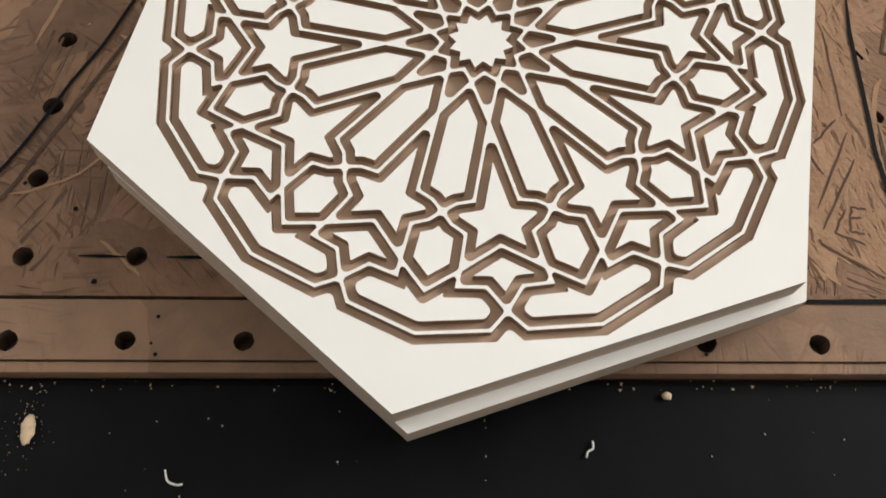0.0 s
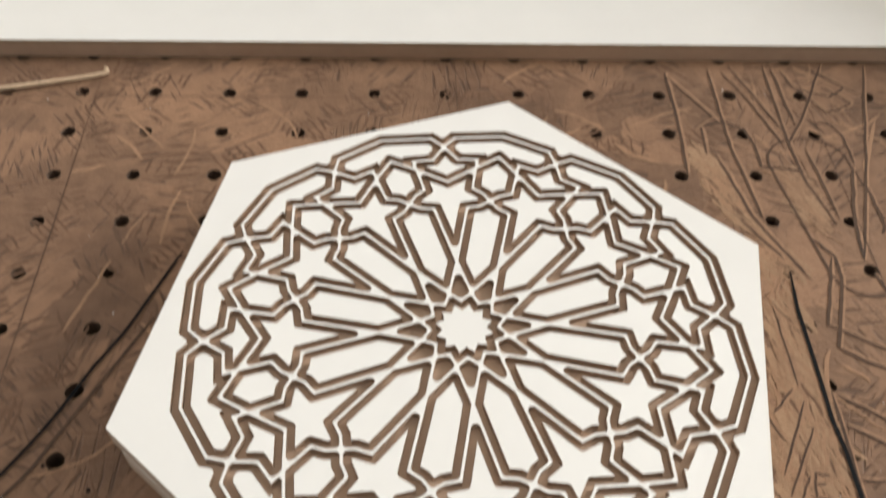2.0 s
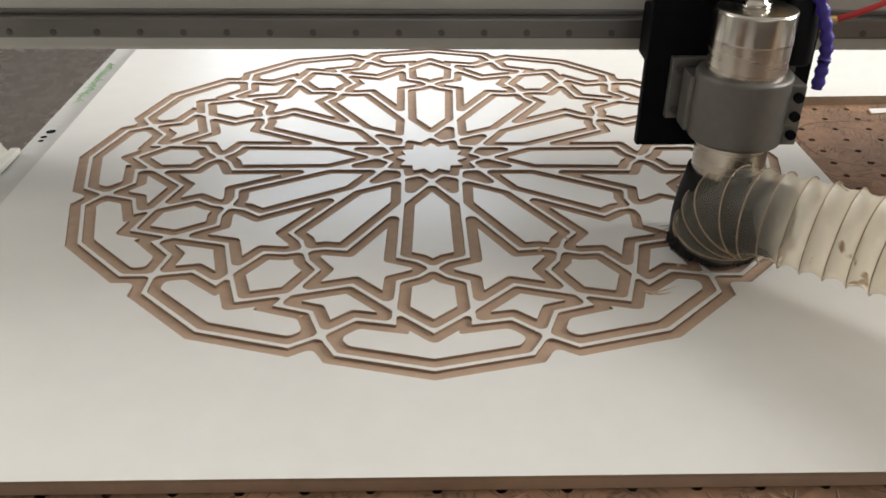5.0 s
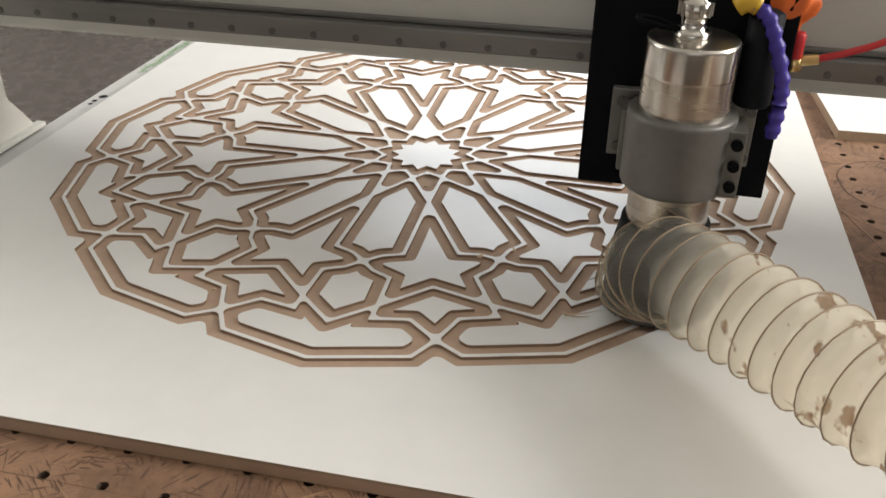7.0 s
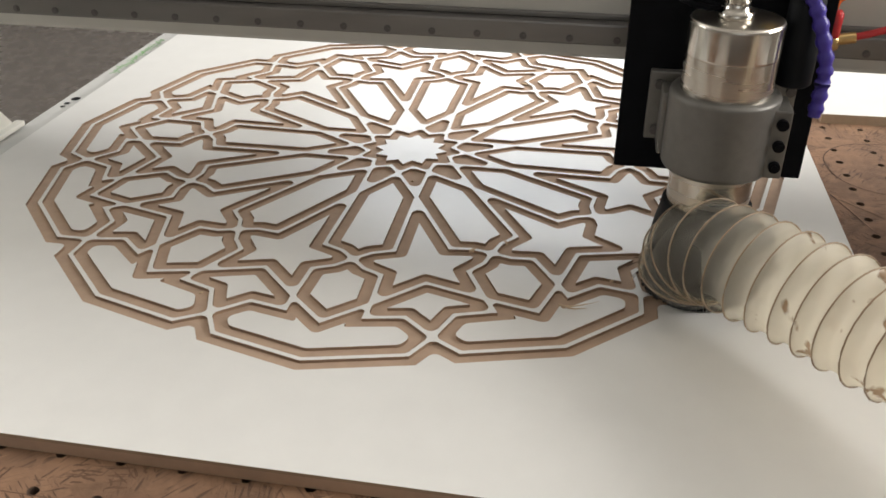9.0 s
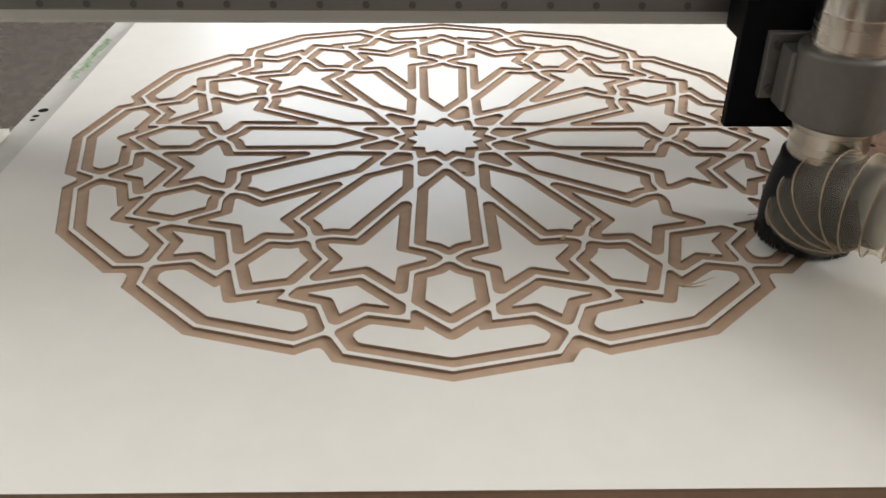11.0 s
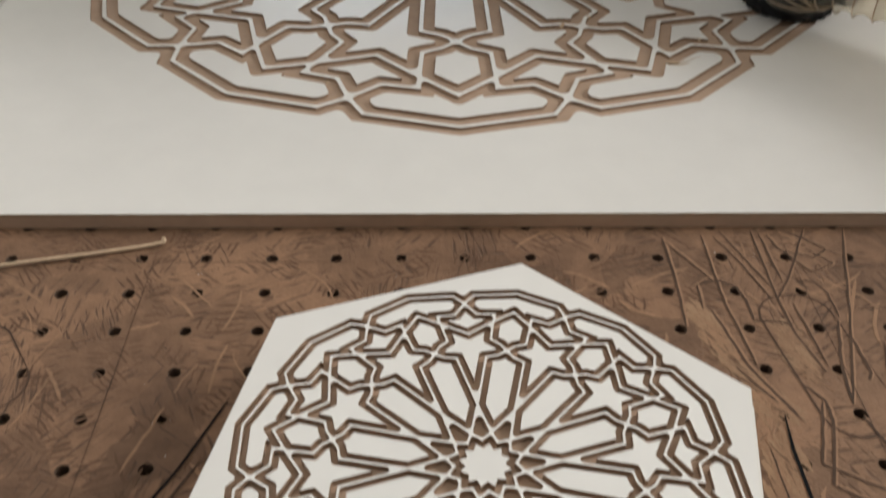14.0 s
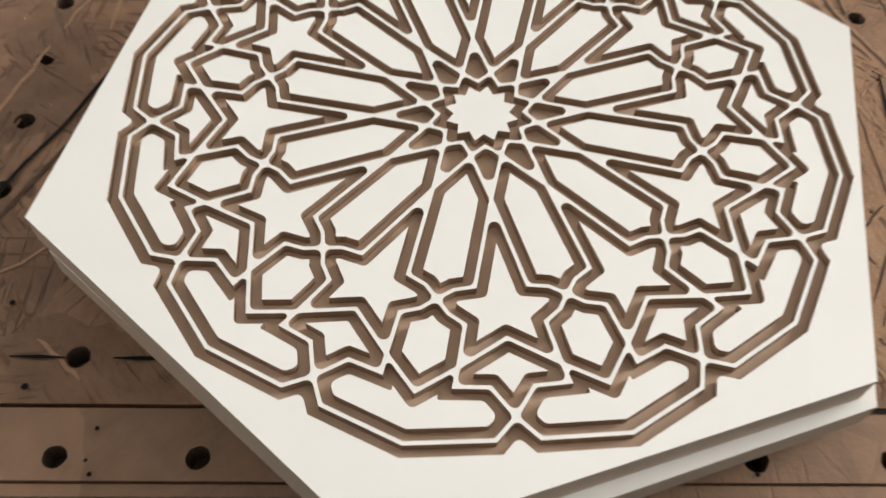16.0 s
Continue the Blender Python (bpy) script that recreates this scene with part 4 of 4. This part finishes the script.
for i, p in enumerate(HOSE_LINE):
    side, top = frames[i]
    for k in range(48):
        a = 2 * math.pi * k / 48
        ph = turns(stations[i]) - k / 48
        q = p + side * math.cos(a) + top * math.sin(a)
        r = HOSE_R - 0.0058 * abs(math.sin(math.pi * ph)) ** 0.7 + 0.0016 * noise.noise(q * 9 + p * 50) + 0.0007 * noise.noise(q * 24 + p * 120)
        v.append(p + r * (side * math.cos(a) + top * math.sin(a)))
for i in range(700):
    for k in range(48):
        j = (k + 1) % 48
        f.append((48 * i + k, 48 * i + j, 48 * i + 48 + j, 48 * i + 48 + k))
mesh_object("hose_wall", v, f, [HOSE], suction, "", None, True)
coil = []
for q in range(700):
    t0, t1 = turns(stations[q]), turns(stations[q + 1])
    steps = max(1, int((t1 - t0) * 36))
    for m in range(steps):
        w = m / steps
        a = 2 * math.pi * (t0 + (t1 - t0) * w)
        side, top = frames[q]
        coil.append(HOSE_LINE[q].lerp(HOSE_LINE[q + 1], w) + (HOSE_R + 0.0004) * (math.cos(a) * side + math.sin(a) * top))
part("spiral_rib", tube(coil, 0.0010, 6), HOSE_RIB, suction, "brownish cream spiral rib", True)

# ---- white offcuts and chips ----
off = thing("offcut_sheet", "white melamine offcut sheet on the spoilboard", "board", at=(1.04, 1.36, BED))
rel = Relief()
ring = ccw([Vector(p) for p in ((-0.265, -0.231), (0.36, -0.208), (0.36, 0.42), (-0.303, 0.42))])
rel.top([ring], 0.018)
rel.wall(ring, 0.0, 0.018, slot=1)
rel.made("sheet", off, "", [WHITE, EDGE])
off = thing("offcut_piece", "small white offcut lying on the spoilboard", "offcut", at=(0.99, 1.09, BED))
rel = Relief()
ring = ccw([Vector(p) for p in ((-0.05, -0.012), (0.05, 0.0), (0.06, 0.02), (-0.045, 0.012))])
rel.top([ring], 0.004)
rel.wall(ring, 0.0, 0.004, slot=1)
rel.made("piece", off, "", [WHITE, PALE_EDGE])
line = spline([(-0.52, 0.012, BED + 0.003), (-0.40, 0.036, BED + 0.004), (-0.30, 0.058, BED + 0.003), (-0.245, 0.072, BED + 0.003), (-0.241, 0.078, BED + 0.006)], 30)
tagged(part("edge_sliver", tube(line, 0.0019, 6), CHIP, None, "", True), "thin pale sliver of board lying by the panel", "offcut")
bm = bmesh.new()
bmesh.ops.create_icosphere(bm, subdivisions=3, radius=1.0)
for v in bm.verts:
    w = 1 + 0.35 * noise.noise(v.co * 2.5)
    v.co = Vector((0.0036 * v.co.x * w, 0.008 * v.co.y * w, 0.0015 * v.co.z))
ob = tagged(part("wood_chip", bm, CHIP, None, "", True), "pale flattened wood chip on the black front beam", "chip")
ob.location = (-0.176, -0.449, 0.7915)
bm = bmesh.new()
bmesh.ops.create_icosphere(bm, subdivisions=2, radius=1.0)
for v in bm.verts:
    w = 1 + 0.4 * noise.noise(v.co * 2)
    v.co = Vector((0.003 * v.co.x * w, 0.0022 * v.co.y * w, 0.0015 * v.co.z))
ob = tagged(part("wood_chip", bm, CHIP, None, "", True), "tiny wood crumb on the black front beam", "chip")
ob.location = (0.1705, -0.430, 0.7915)
for pts in ([(-0.101, -0.470), (-0.099, -0.476), (-0.094, -0.478), (-0.091, -0.4775)], [(0.127, -0.455), (0.127, -0.459), (0.124, -0.461), (0.123, -0.464)]):
    tagged(part("shaving", tube(spline([(x, y, 0.7912) for x, y in pts], 14), 0.0006, 6), SHAVING, None, "", True), "curled white plastic shaving on the black beam", "shaving")


def crumbs(name, count, where, material, size, label, seed):
    r = random.Random(seed)
    v, f = [], []
    for _ in range(count):
        x, y, z = where(r)
        s = size * r.uniform(0.4, 1.4)
        base = len(v)
        a = r.uniform(0, 6.28)
        for q in range(3):
            v.append((x + s * math.cos(a + q * 2.1) * r.uniform(0.6, 1.3), y + s * math.sin(a + q * 2.1) * r.uniform(0.6, 1.3), z))
        v.append((x, y, z + s))
        f += [(base, base + 1, base + 3), (base + 1, base + 2, base + 3), (base + 2, base, base + 3)]
    return tagged(mesh_object(name, v, f, [material]), label, "dust", kind="stuff")


crumbs("white_dust", 110, lambda r: (r.uniform(-0.35, 0.5), r.uniform(-0.56, -0.43), 0.7902), SHAVING, 0.0006, "white dust specks on the black beam", 1)
crumbs("sawdust", 70, lambda r: (r.gauss(-0.177, 0.006), r.gauss(-0.447, 0.012), 0.7902), CHIP, 0.00045, "sawdust smear round a chip on the black beam", 5)
crumbs("sawdust", 90, lambda r: (r.uniform(-0.3, 0.5), r.gauss(-0.4245, 0.002), 0.7902), CHIP, 0.0009, "fine sawdust along the spoilboard edge", 2)
crumbs("white_dust", 60, lambda r: (r.uniform(-0.5, 0.7), r.uniform(-0.36, 0.09), 0.8003), SHAVING, 0.0007, "white dust specks on the spoilboard", 3)

# marker scribble and spots on the side strip
r = random.Random(8)
v, f = [], []
for k in range(46):
    y = 1.15 + 0.24 * k / 46
    x = -0.634 + r.uniform(-0.006, 0.006)
    a, ln, w = r.uniform(-0.9, 0.9), r.uniform(0.008, 0.02), 0.0022
    d, q = Vector((math.cos(a), math.sin(a))), Vector((-math.sin(a), math.cos(a)))
    base = len(v)
    for sx, sy in ((-1, -1), (1, -1), (1, 1), (-1, 1)):
        p = d * (sx * ln / 2) + q * (sy * w / 2)
        v.append((x + p.x, y + p.y, 0.7998 + 0.00001 * k))
    f.append((base, base + 1, base + 2, base + 3))
tagged(mesh_object("marker_writing", v, f, [GREEN]), "green marker scribble on the grey side strip", "marking")
for x, y, s in ((-0.632, 1.0, 0.009), (-0.636, 0.975, 0.006), (-0.635, 0.958, 0.005)):
    bm = bmesh.new()
    bmesh.ops.create_circle(bm, cap_ends=True, segments=14, radius=s, matrix=Matrix.Translation((x, y, 0.7999)))
    tagged(part("black_spot", bm, BLACK), "black blot on the grey side strip", "marking")


# ---- what moves ----
def motions():
    rows = [(0.0, 0.358, 0.622), (2.0, 0.374, 0.600), (3.0, 0.389, 0.590), (3.5, 0.398, 0.584), (4.0, 0.4055, 0.577), (4.5, 0.4065, 0.564), (5.0, 0.3943, 0.5507), (5.3, 0.386, 0.538),
            (6.3, 0.376, 0.499), (7.3, 0.386, 0.4815), (7.5, 0.3923, 0.4814), (8.0, 0.4093, 0.4840), (8.2, 0.415, 0.488), (9.2, 0.437, 0.511), (10.3, 0.453, 0.530), (10.5, 0.4567, 0.5340),
            (11.0, 0.4678, 0.5459), (11.5, 0.4796, 0.5569), (12.0, 0.4914, 0.5713), (12.5, 0.4948, 0.5892), (13.0, 0.4950, 0.5965), (13.6, 0.493, 0.606), (16.0, 0.485, 0.634)]
    # the hose swings about the dust shoe as the carriage travels
    swing = lambda t: np.interp(t, (0.0, 5.0, 7.3, 8.2, 10.3, 16.0), (9.0, 8.0, 0.0, 0.0, 4.0, 5.0))
    px, py = 0.060, -0.050
    walk(gantry, [(t, pose(0, y, 0)) for t, x, y in rows])
    walk(carriage, [(t, pose(x, y, 0)) for t, x, y in rows])
    turned = []
    for t, x, y in rows:
        a = radians(float(swing(t)))
        turned.append((t, pose(x + px - px * math.cos(a) + py * math.sin(a), y + py - px * math.sin(a) - py * math.cos(a), 0, 0, 0, math.degrees(a))))
    walk(suction, turned)


motions()
